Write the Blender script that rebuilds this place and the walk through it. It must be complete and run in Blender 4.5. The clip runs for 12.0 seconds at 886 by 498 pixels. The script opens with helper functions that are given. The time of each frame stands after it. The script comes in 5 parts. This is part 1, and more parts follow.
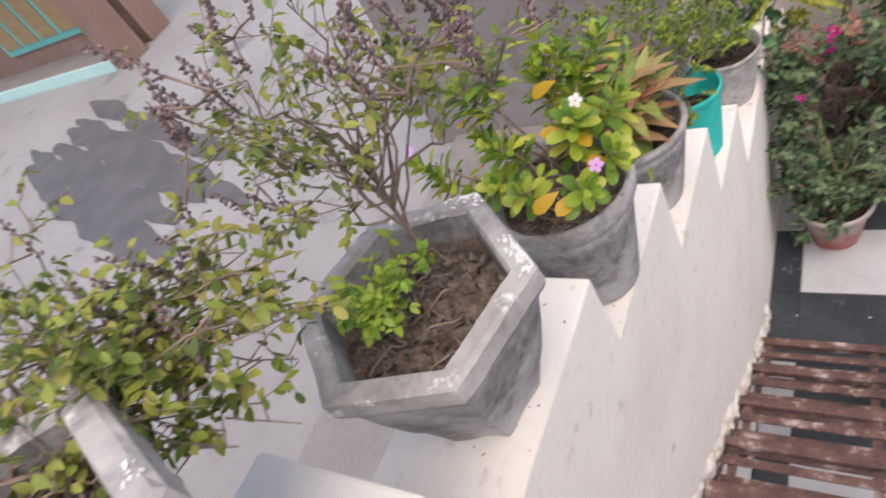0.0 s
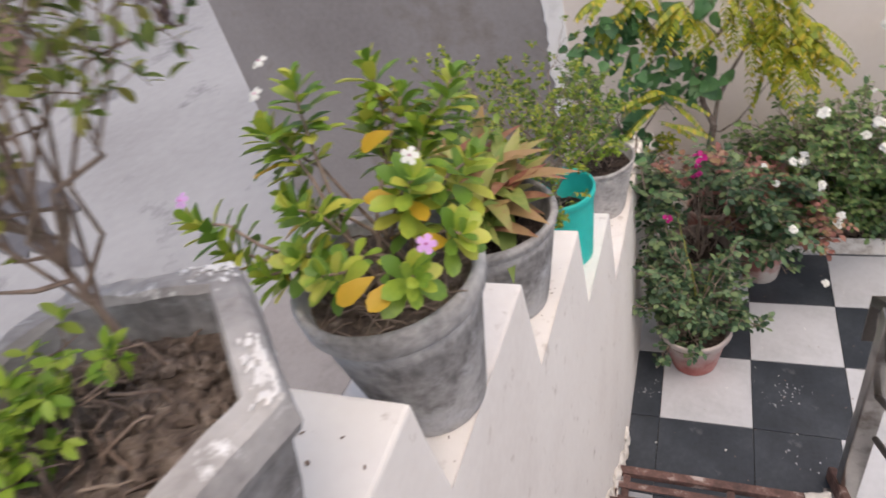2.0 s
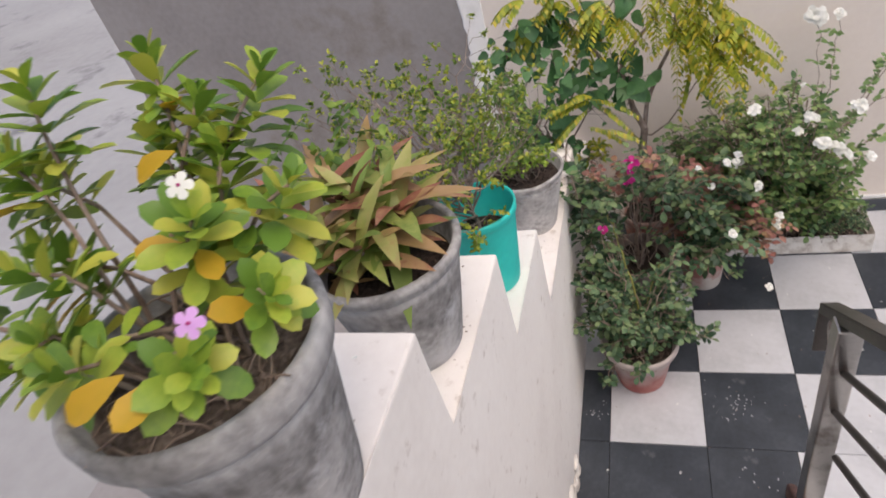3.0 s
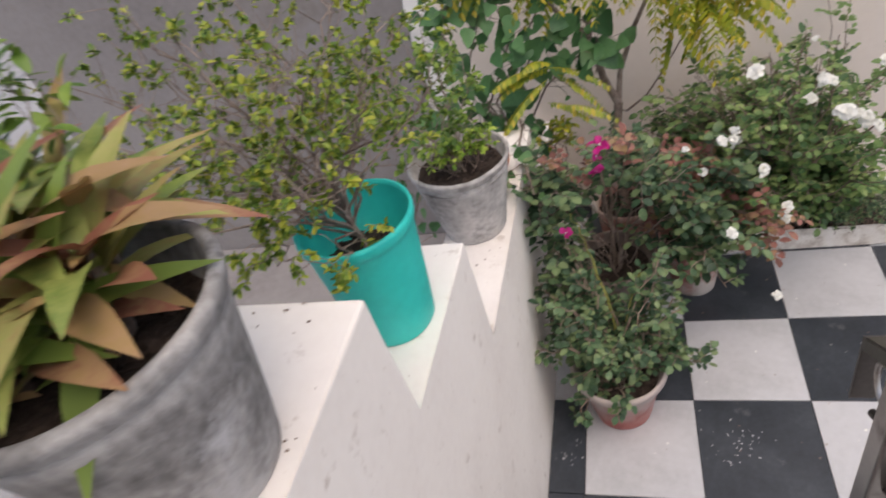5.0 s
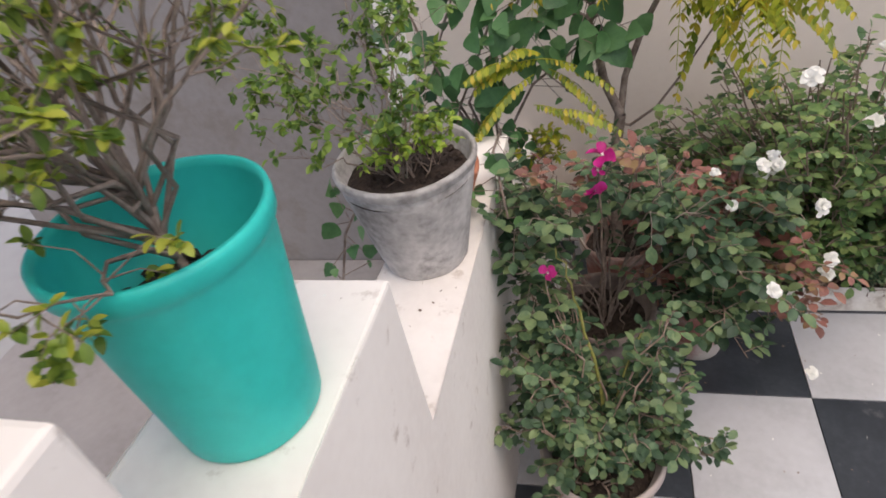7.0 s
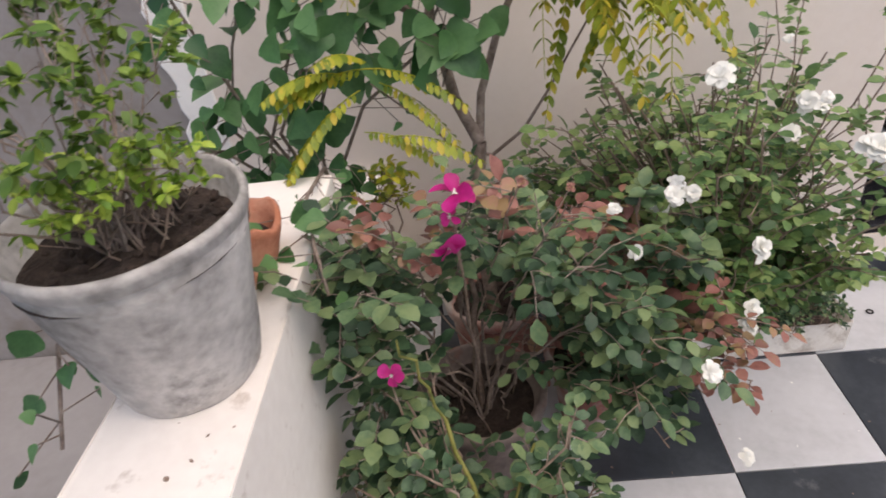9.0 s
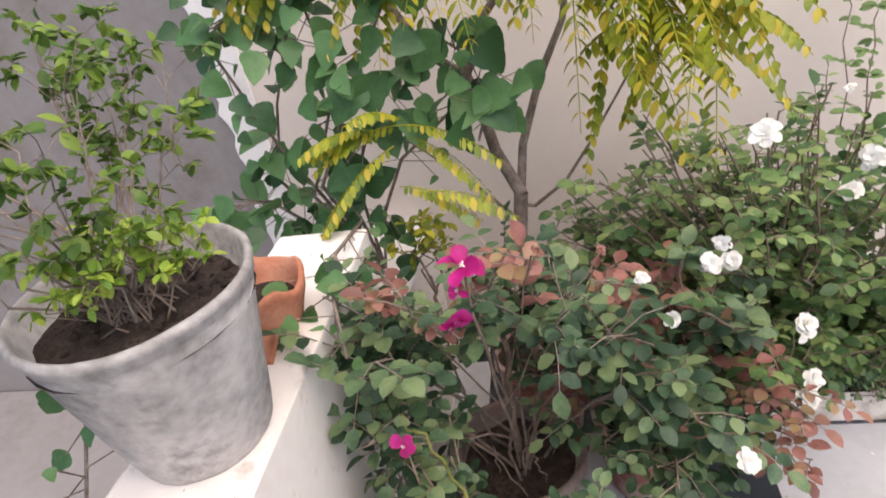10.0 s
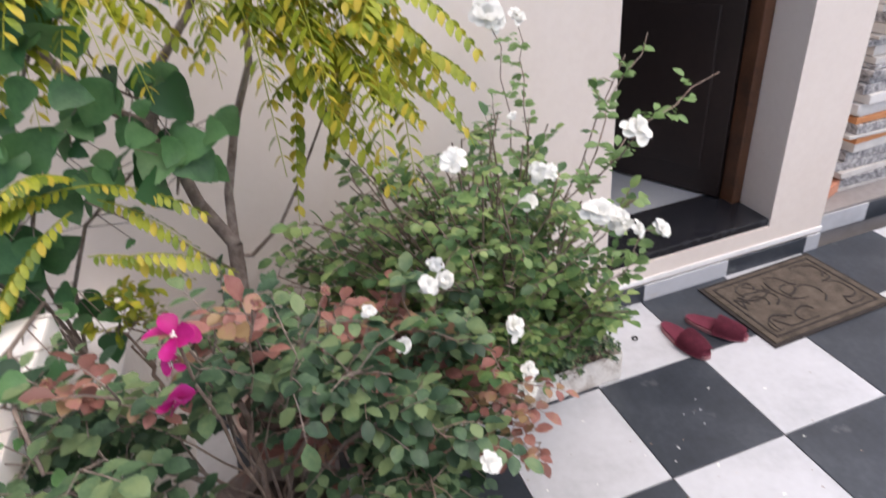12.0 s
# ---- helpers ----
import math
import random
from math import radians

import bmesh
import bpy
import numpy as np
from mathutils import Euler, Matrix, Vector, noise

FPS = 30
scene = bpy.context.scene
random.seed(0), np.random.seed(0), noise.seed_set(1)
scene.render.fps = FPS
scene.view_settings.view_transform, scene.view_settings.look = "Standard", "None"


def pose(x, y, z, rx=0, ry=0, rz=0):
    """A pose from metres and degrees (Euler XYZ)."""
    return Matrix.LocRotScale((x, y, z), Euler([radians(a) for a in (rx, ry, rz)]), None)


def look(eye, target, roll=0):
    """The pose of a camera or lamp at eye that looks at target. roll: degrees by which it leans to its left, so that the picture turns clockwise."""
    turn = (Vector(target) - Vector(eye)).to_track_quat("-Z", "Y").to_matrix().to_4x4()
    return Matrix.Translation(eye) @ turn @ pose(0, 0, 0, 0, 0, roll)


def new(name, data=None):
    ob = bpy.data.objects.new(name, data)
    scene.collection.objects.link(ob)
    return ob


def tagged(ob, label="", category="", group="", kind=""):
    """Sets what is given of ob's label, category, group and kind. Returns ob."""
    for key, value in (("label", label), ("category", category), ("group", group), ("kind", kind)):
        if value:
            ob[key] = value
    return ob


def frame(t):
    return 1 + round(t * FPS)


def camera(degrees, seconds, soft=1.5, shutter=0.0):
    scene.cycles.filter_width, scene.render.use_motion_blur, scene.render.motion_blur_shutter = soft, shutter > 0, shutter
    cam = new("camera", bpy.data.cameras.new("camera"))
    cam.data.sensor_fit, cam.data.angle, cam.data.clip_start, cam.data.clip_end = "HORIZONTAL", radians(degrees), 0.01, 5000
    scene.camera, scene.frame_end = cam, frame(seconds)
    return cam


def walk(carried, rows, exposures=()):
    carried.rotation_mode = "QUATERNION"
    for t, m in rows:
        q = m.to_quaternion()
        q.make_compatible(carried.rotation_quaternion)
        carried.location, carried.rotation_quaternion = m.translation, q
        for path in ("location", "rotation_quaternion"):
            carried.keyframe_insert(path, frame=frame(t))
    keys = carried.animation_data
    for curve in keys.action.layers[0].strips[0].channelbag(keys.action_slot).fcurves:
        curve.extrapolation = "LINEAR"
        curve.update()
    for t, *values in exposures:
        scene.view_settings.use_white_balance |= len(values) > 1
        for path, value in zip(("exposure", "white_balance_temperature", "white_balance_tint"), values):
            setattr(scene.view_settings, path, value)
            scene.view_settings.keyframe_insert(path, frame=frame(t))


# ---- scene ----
cam = camera(70.2, 12.0, soft=1.7, shutter=0.3)
EXPOSURE, KELVIN, TINT = 0.42, 7100, 14
PATH = [
    (0, (-0.148, -2.083, 2.94), (-1.254, -1.042, 1.639), -34.4),
    (0.5, (-0.222, -2.027, 2.921), (-0.981, -0.819, 1.521), -20.2),
    (1, (-0.285, -1.991, 2.9), (-0.812, -0.715, 1.448), -15.4),
    (1.5, (-0.276, -1.985, 2.907), (-0.833, -0.695, 1.487), -14.3),
    (1.8, (-0.258, -1.909, 2.835), (-0.987, -0.655, 1.456), -14.7),
    (2, (-0.208, -1.859, 2.695), (-0.984, -0.482, 1.468), -17.4),
    (2.5, (-0.181, -1.747, 2.651), (-0.868, -0.372, 1.372), -21.6),
    (3, (-0.182, -1.631, 2.546), (-0.815, -0.182, 1.322), -17.4),
    (3.2, (-0.225, -1.55, 2.5), (-0.903, -0.096, 1.295), -16.3),
    (4.8, (-0.139, -1.154, 2.219), (-0.817, 0.235, 0.949), -20.2),
    (5, (-0.142, -1.115, 2.193), (-0.748, 0.318, 0.937), -18.9),
    (5.5, (-0.181, -0.956, 2.006), (-0.52, 0.631, 0.836), -11.5),
    (6, (-0.22, -0.862, 1.988), (-0.553, 0.603, 0.667), -12.3),
    (6.5, (-0.232, -0.797, 1.959), (-0.613, 0.638, 0.618), -11.3),
    (6.7, (-0.229, -0.756, 1.918), (-0.748, 0.697, 0.646), -13.0),
    (8.3, (-0.239, -0.354, 1.596), (-0.694, 1.226, 0.457), -11.5),
    (8.5, (-0.245, -0.298, 1.588), (-0.554, 1.304, 0.432), -8.7),
    (9, (-0.213, -0.236, 1.569), (-0.345, 1.394, 0.418), -8.3),
    (9.5, (-0.118, -0.201, 1.585), (-0.315, 1.416, 0.424), -12.7),
    (10, (-0.116, -0.176, 1.594), (-0.483, 1.488, 0.547), -11.7),
    (10.5, (-0.125, -0.171, 1.584), (-0.472, 1.562, 0.647), -10.0),
    (11, (-0.13, -0.148, 1.61), (0.061, 1.609, 0.674), -8.0),
    (11.5, (-0.105, -0.155, 1.623), (0.3, 1.599, 0.751), -8.8),
    (12, (-0.102, -0.154, 1.583), (0.38, 1.479, 0.533), -5.8),
]
walk(cam, [(t, look(eye, target, roll)) for t, eye, target, roll in PATH], exposures=[(0, EXPOSURE + 0.13, KELVIN, TINT + 1), (0.5, EXPOSURE - 0.06, KELVIN, TINT), (1.5, EXPOSURE, KELVIN, TINT), (3.2, EXPOSURE, KELVIN, TINT), (5, EXPOSURE - 0.06, KELVIN, TINT), (6.7, EXPOSURE, KELVIN, TINT), (8.5, EXPOSURE + 0.06, KELVIN, TINT), (9, EXPOSURE + 0.12, KELVIN, TINT), (9.5, EXPOSURE + 0.24, KELVIN, TINT), (10.4, EXPOSURE + 0.55, KELVIN, TINT + 3), (11, EXPOSURE + 0.56, KELVIN - 100, TINT), (11.5, EXPOSURE + 0.3, KELVIN - 150, TINT), (12, EXPOSURE + 0.36, KELVIN - 400, TINT)])

# ---- world, sun and exposure ----
world = bpy.data.worlds.new("sky")
scene.world = world
world.use_nodes = True
wn = world.node_tree.nodes
sky = wn.new("ShaderNodeTexSky")
sky.sky_type = "NISHITA"
sky.sun_disc = False
sky.sun_elevation = radians(67)
sky.sun_rotation = radians(131)
sky.dust_density = 3.0
wn["Background"].inputs["Strength"].default_value = 0.15
world.node_tree.links.new(sky.outputs[0], wn["Background"].inputs["Color"])
sun = new("sun", bpy.data.lights.new("sun", "SUN"))
sun.data.energy = 1.25
sun.data.angle = radians(75)
sun.data.color = (1.0, 0.95, 0.88)
sun.matrix_world = look((2.5, -2.2, 8.0), (0, 0, 0))


# ---- materials ----
def material(name, colors, rough=0.7, scale=8.0, fine=60.0, bump=0.2, metal=0.0, island=False, translucent=0.0, spots=None, per_object=False):
    """A procedural surface: a ramp of colours over two scales of noise, with fine relief."""
    mat = bpy.data.materials.new(name)
    mat.use_nodes = True
    nt = mat.node_tree
    nodes, links = nt.nodes, nt.links
    bsdf = nodes["Principled BSDF"]
    bsdf.inputs["Roughness"].default_value = rough
    bsdf.inputs["Metallic"].default_value = metal
    coord = nodes.new("ShaderNodeTexCoord")
    big = nodes.new("ShaderNodeTexNoise")
    big.inputs["Scale"].default_value = scale
    big.inputs["Detail"].default_value = 5
    small = nodes.new("ShaderNodeTexNoise")
    small.inputs["Scale"].default_value = fine
    small.inputs["Detail"].default_value = 3
    links.new(coord.outputs["Object"], big.inputs["Vector"])
    links.new(coord.outputs["Object"], small.inputs["Vector"])
    mix = nodes.new("ShaderNodeMath")
    mix.operation = "MULTIPLY_ADD"
    mix.inputs[1].default_value = 0.35
    mix.inputs[2].default_value = -0.175
    links.new(small.outputs["Fac"], mix.inputs[0])
    total = nodes.new("ShaderNodeMath")
    total.operation = "ADD"
    links.new(big.outputs["Fac"], total.inputs[0])
    links.new(mix.outputs[0], total.inputs[1])
    value = total
    if island or per_object:
        geo = nodes.new("ShaderNodeNewGeometry" if island else "ShaderNodeObjectInfo")
        out = geo.outputs["Random Per Island" if island else "Random"]
        shift = nodes.new("ShaderNodeMath")
        shift.operation = "MULTIPLY_ADD"
        shift.inputs[1].default_value = 0.62
        links.new(out, shift.inputs[0])
        half = nodes.new("ShaderNodeMath")
        half.operation = "MULTIPLY_ADD"
        half.inputs[1].default_value = 0.5
        half.inputs[2].default_value = -0.06
        links.new(total.outputs[0], half.inputs[0])
        links.new(half.outputs[0], shift.inputs[2])
        value = shift
    ramp = nodes.new("ShaderNodeValToRGB")
    links.new(value.outputs[0], ramp.inputs[0])
    while len(ramp.color_ramp.elements) < len(colors):
        ramp.color_ramp.elements.new(0.5)
    for n, c in enumerate(colors):
        e = ramp.color_ramp.elements[n]
        e.position = 0.28 + 0.46 * n / max(1, len(colors) - 1)
        e.color = (*c, 1)
    color = ramp.outputs[0]
    if spots:
        tint, size, low, high = spots
        stain = nodes.new("ShaderNodeTexNoise")
        stain.inputs["Scale"].default_value = size
        stain.inputs["Detail"].default_value = 8
        stain.inputs["Roughness"].default_value = 0.65
        links.new(coord.outputs["Object"], stain.inputs["Vector"])
        rng = nodes.new("ShaderNodeMapRange")
        rng.inputs["From Min"].default_value = low
        rng.inputs["From Max"].default_value = high
        links.new(stain.outputs["Fac"], rng.inputs["Value"])
        blend = nodes.new("ShaderNodeMix")
        blend.data_type = "RGBA"
        links.new(rng.outputs[0], blend.inputs["Factor"])
        links.new(color, blend.inputs["A"])
        blend.inputs["B"].default_value = (*tint, 1)
        color = blend.outputs["Result"]
    links.new(color, bsdf.inputs["Base Color"])
    if bump:
        b = nodes.new("ShaderNodeBump")
        b.inputs["Strength"].default_value = bump
        b.inputs["Distance"].default_value = 0.01
        links.new(total.outputs[0], b.inputs["Height"])
        links.new(b.outputs[0], bsdf.inputs["Normal"])
    if translucent:
        t = nodes.new("ShaderNodeBsdfTranslucent")
        links.new(color, t.inputs["Color"])
        m = nodes.new("ShaderNodeMixShader")
        m.inputs[0].default_value = translucent
        links.new(bsdf.outputs[0], m.inputs[1])
        links.new(t.outputs[0], m.inputs[2])
        links.new(m.outputs[0], nodes["Material Output"].inputs["Surface"])
    return mat


M = dict(
    ground=material("street_concrete", [(0.26, 0.255, 0.26), (0.31, 0.31, 0.315), (0.35, 0.35, 0.355)], 0.85, 0.35, 7, 0.1, spots=((0.17, 0.17, 0.175), 1.0, 0.59, 0.7)),
    # Darker concrete tone that carries the shade beside the wall.
    ground_shade=material("shaded_concrete", [(0.2, 0.185, 0.185), (0.26, 0.245, 0.245), (0.3, 0.285, 0.285)], 0.9, 1.5, 25, 0.15),
    cream=material("cream_wall_paint", [(0.7, 0.615, 0.55), (0.745, 0.665, 0.6), (0.775, 0.695, 0.635)], 0.75, 1.3, 40, 0.06),
    cement=material("grey_cement_plaster", [(0.22, 0.2, 0.195), (0.27, 0.25, 0.245), (0.31, 0.29, 0.28)], 0.9, 1.1, 30, 0.12, spots=((0.19, 0.16, 0.14), 2.2, 0.56, 0.72)),
    white=material("white_wash", [(0.7, 0.68, 0.66), (0.82, 0.8, 0.78), (0.85, 0.84, 0.82)], 0.85, 6, 50, 0.2),
    parapet=material("parapet_paint", [(0.75, 0.705, 0.665), (0.815, 0.775, 0.735), (0.855, 0.82, 0.78)], 0.75, 2.5, 45, 0.08, spots=((0.56, 0.5, 0.45), 15, 0.6, 0.7)),
    plaster=material("broken_plaster", [(0.42, 0.36, 0.31), (0.7, 0.66, 0.61), (0.8, 0.77, 0.73)], 0.9, 18, 90, 0.5),
    tile_w=material("white_marble_tile", [(0.4, 0.41, 0.43), (0.48, 0.49, 0.515), (0.53, 0.54, 0.57)], 0.38, 3.5, 40, 0.04, spots=((0.5, 0.45, 0.4), 9, 0.64, 0.74)),
    tile_b=material("black_stone_tile", [(0.021, 0.026, 0.034), (0.035, 0.042, 0.053), (0.058, 0.067, 0.08)], 0.36, 5, 55, 0.05, spots=((0.17, 0.18, 0.185), 9, 0.6, 0.76)),
    grout=material("tile_bed", [(0.05, 0.05, 0.05), (0.09, 0.09, 0.09)], 0.9, 20, 80, 0.1),
    granite=material("black_granite", [(0.008, 0.008, 0.012), (0.015, 0.016, 0.02), (0.03, 0.03, 0.035)], 0.22, 30, 200, 0.01),
    inner=material("indoor_floor", [(0.33, 0.35, 0.38), (0.4, 0.42, 0.45)], 0.3, 3, 30, 0.02),
    door=material("dark_brown_door", [(0.012, 0.008, 0.008), (0.022, 0.014, 0.013), (0.032, 0.02, 0.018)], 0.42, 2, 40, 0.05),
    frame=material("brown_door_frame", [(0.05, 0.022, 0.012), (0.1, 0.042, 0.02), (0.14, 0.06, 0.03)], 0.5, 9, 70, 0.1),
    steel=material("brushed_steel", [(0.42, 0.4, 0.38), (0.55, 0.53, 0.5)], 0.3, 6, 90, 0.05, metal=1.0, spots=((0.13, 0.1, 0.08), 7, 0.55, 0.75)),
    steel_dark=material("tarnished_steel", [(0.1, 0.09, 0.085), (0.17, 0.155, 0.145)], 0.4, 6, 90, 0.1, metal=0.85),
    rust=material("rusty_red_iron", [(0.06, 0.036, 0.034), (0.14, 0.075, 0.064), (0.22, 0.135, 0.115)], 0.75, 14, 90, 0.5, spots=((0.45, 0.38, 0.36), 14, 0.56, 0.66)),
    pot=material("cement_pot", [(0.12, 0.115, 0.112), (0.24, 0.232, 0.228), (0.38, 0.37, 0.362), (0.48, 0.47, 0.46)], 0.9, 9, 70, 0.8, spots=((0.47, 0.47, 0.48), 7, 0.53, 0.64)),
    rim=material("worn_pale_rim", [(0.22, 0.205, 0.2), (0.35, 0.33, 0.32), (0.44, 0.42, 0.405), (0.52, 0.5, 0.485)], 0.9, 9, 70, 0.6, spots=((0.74, 0.73, 0.72), 14, 0.58, 0.63)),
    pot_pale=material("pale_cement_pot", [(0.16, 0.152, 0.145), (0.34, 0.325, 0.315), (0.5, 0.48, 0.465), (0.6, 0.58, 0.565)], 0.9, 6, 55, 0.7, spots=((0.19, 0.175, 0.17), 6, 0.57, 0.68)),
    terracotta=material("terracotta", [(0.22, 0.09, 0.075), (0.36, 0.15, 0.125), (0.45, 0.22, 0.19)], 0.88, 7, 60, 0.4, spots=((0.5, 0.45, 0.41), 4.5, 0.44, 0.58)),
    old_clay=material("old_grey_clay", [(0.11, 0.085, 0.075), (0.21, 0.165, 0.15), (0.3, 0.25, 0.225)], 0.9, 8, 60, 0.5, spots=((0.24, 0.11, 0.085), 6, 0.58, 0.68)),
    brick=material("broken_terracotta", [(0.36, 0.13, 0.07), (0.5, 0.21, 0.13), (0.58, 0.3, 0.2)], 0.9, 16, 80, 0.5),
    bucket=material("teal_plastic", [(0.0, 0.48, 0.42), (0.002, 0.55, 0.49), (0.005, 0.6, 0.54)], 0.5, 4, 50, 0.03, spots=((0.06, 0.42, 0.36), 18, 0.66, 0.8)),
    soil=material("dry_soil", [(0.07, 0.05, 0.04), (0.14, 0.105, 0.085), (0.25, 0.2, 0.165)], 0.95, 40, 160, 1.0),
    soil_dark=material("damp_soil", [(0.02, 0.013, 0.01), (0.042, 0.028, 0.022), (0.075, 0.052, 0.042)], 0.95, 40, 160, 1.0),
    bark=material("grey_brown_bark", [(0.15, 0.11, 0.09), (0.25, 0.195, 0.165), (0.34, 0.28, 0.24)], 0.9, 30, 120, 0.4),
    twig=material("dry_twig", [(0.16, 0.11, 0.085), (0.26, 0.19, 0.15), (0.33, 0.26, 0.21)], 0.9, 30, 120, 0.3),
    cane_green=material("green_cane", [(0.12, 0.13, 0.03), (0.24, 0.24, 0.06), (0.3, 0.27, 0.09)], 0.6, 30, 120, 0.2),
    leaf_basil=material("basil_leaf", [(0.09, 0.14, 0.025), (0.18, 0.245, 0.04), (0.28, 0.335, 0.055), (0.33, 0.31, 0.075)], 0.55, 30, 120, 0.15, island=True, translucent=0.25),
    leaf_peri=material("periwinkle_leaf", [(0.13, 0.25, 0.035), (0.24, 0.37, 0.045), (0.36, 0.46, 0.06), (0.5, 0.5, 0.08)], 0.42, 25, 120, 0.15, per_object=True, translucent=0.25),
    leaf_yellow=material("yellowed_leaf", [(0.5, 0.33, 0.02), (0.62, 0.36, 0.03)], 0.5, 25, 120, 0.15, translucent=0.25),
    leaf_cord=material("cordyline_leaf", [(0.18, 0.26, 0.055), (0.3, 0.34, 0.09), (0.37, 0.35, 0.12), (0.37, 0.24, 0.1), (0.4, 0.25, 0.13), (0.3, 0.12, 0.08)], 0.45, 12, 90, 0.15, per_object=True, translucent=0.2),
    leaf_shrub=material("shrub_leaf", [(0.08, 0.15, 0.02), (0.16, 0.25, 0.03), (0.25, 0.33, 0.035), (0.36, 0.38, 0.05)], 0.5, 30, 120, 0.15, island=True, translucent=0.25),
    leaf_fresh=material("fresh_seedling_leaf", [(0.17, 0.31, 0.035), (0.3, 0.44, 0.055), (0.4, 0.5, 0.085)], 0.5, 30, 120, 0.15, island=True, translucent=0.25),
    leaf_bush=material("bush_leaf", [(0.06, 0.13, 0.02), (0.125, 0.22, 0.033), (0.21, 0.31, 0.048)], 0.5, 30, 120, 0.15, island=True, translucent=0.25),
    leaf_rose=material("rose_leaf", [(0.025, 0.06, 0.03), (0.055, 0.115, 0.055), (0.105, 0.18, 0.085), (0.18, 0.25, 0.11)], 0.55, 30, 120, 0.15, island=True, translucent=0.2),
    leaf_white=material("white_rose_leaf", [(0.05, 0.115, 0.04), (0.11, 0.205, 0.065), (0.19, 0.3, 0.1), (0.28, 0.37, 0.13)], 0.5, 30, 120, 0.15, island=True, translucent=0.25),
    leaf_red=material("red_rose_leaf", [(0.17, 0.07, 0.055), (0.28, 0.115, 0.095), (0.36, 0.17, 0.135), (0.3, 0.2, 0.1)], 0.5, 30, 120, 0.15, island=True, translucent=0.2),
    leaf_vine=material("vine_leaf", [(0.03, 0.1, 0.032), (0.07, 0.185, 0.06), (0.13, 0.275, 0.1)], 0.45, 20, 100, 0.15, per_object=True, translucent=0.2),
    leaf_frond=material("frond_leaflet", [(0.15, 0.22, 0.02), (0.29, 0.34, 0.025), (0.41, 0.43, 0.035), (0.54, 0.43, 0.045)], 0.5, 30, 120, 0.1, island=True, translucent=0.3),
    spike=material("purple_seed_spike", [(0.11, 0.075, 0.085), (0.2, 0.14, 0.15), (0.3, 0.2, 0.2)], 0.8, 40, 150, 0.3, island=True),
    petal_white=material("white_petal", [(0.78, 0.78, 0.72), (0.86, 0.86, 0.83)], 0.6, 20, 90, 0.1, translucent=0.25),
    petal_pink=material("magenta_petal", [(0.34, 0.004, 0.12), (0.5, 0.01, 0.2), (0.62, 0.05, 0.33)], 0.55, 20, 90, 0.1, translucent=0.2),
    petal_lilac=material("lilac_petal", [(0.62, 0.3, 0.68), (0.72, 0.45, 0.76)], 0.55, 20, 90, 0.1, translucent=0.2),
    slipper=material("maroon_fabric", [(0.1, 0.012, 0.028), (0.17, 0.025, 0.05)], 0.9, 30, 250, 0.4),
    sole=material("pink_rubber_sole", [(0.3, 0.13, 0.14), (0.38, 0.18, 0.19)], 0.8, 20, 120, 0.2),
    mat=material("doormat_weave", [(0.05, 0.038, 0.028), (0.085, 0.066, 0.05), (0.115, 0.092, 0.07)], 0.95, 20, 300, 0.6),
    mat_dark=material("doormat_dark_pile", [(0.02, 0.016, 0.014), (0.035, 0.028, 0.024)], 0.95, 30, 300, 0.6),
    paper=material("stacked_paper", [(0.5, 0.47, 0.44), (0.62, 0.6, 0.57), (0.7, 0.68, 0.66)], 0.9, 20, 200, 0.3, per_object=True),
    paper_print=material("printed_paper", [(0.1, 0.1, 0.11), (0.35, 0.34, 0.34), (0.6, 0.59, 0.58)], 0.9, 45, 180, 0.3),
    paper_orange=material("orange_board", [(0.5, 0.2, 0.08), (0.58, 0.27, 0.12)], 0.9, 20, 200, 0.3),
    teal_paint=material("teal_paint", [(0.1, 0.42, 0.38), (0.16, 0.5, 0.46)], 0.6, 3, 40, 0.1),
    aqua_paint=material("pale_aqua_paint", [(0.45, 0.72, 0.7), (0.55, 0.8, 0.78)], 0.6, 3, 40, 0.1),
    mud=material("brown_plaster", [(0.24, 0.15, 0.12), (0.32, 0.21, 0.17)], 0.9, 1.5, 25, 0.2),
    strip_dark=material("dark_street_strip", [(0.085, 0.083, 0.09), (0.15, 0.145, 0.152)], 0.6, 2, 30, 0.1),
    wood=material("pale_wood", [(0.3, 0.2, 0.1), (0.4, 0.28, 0.15)], 0.7, 6, 60, 0.1),
)


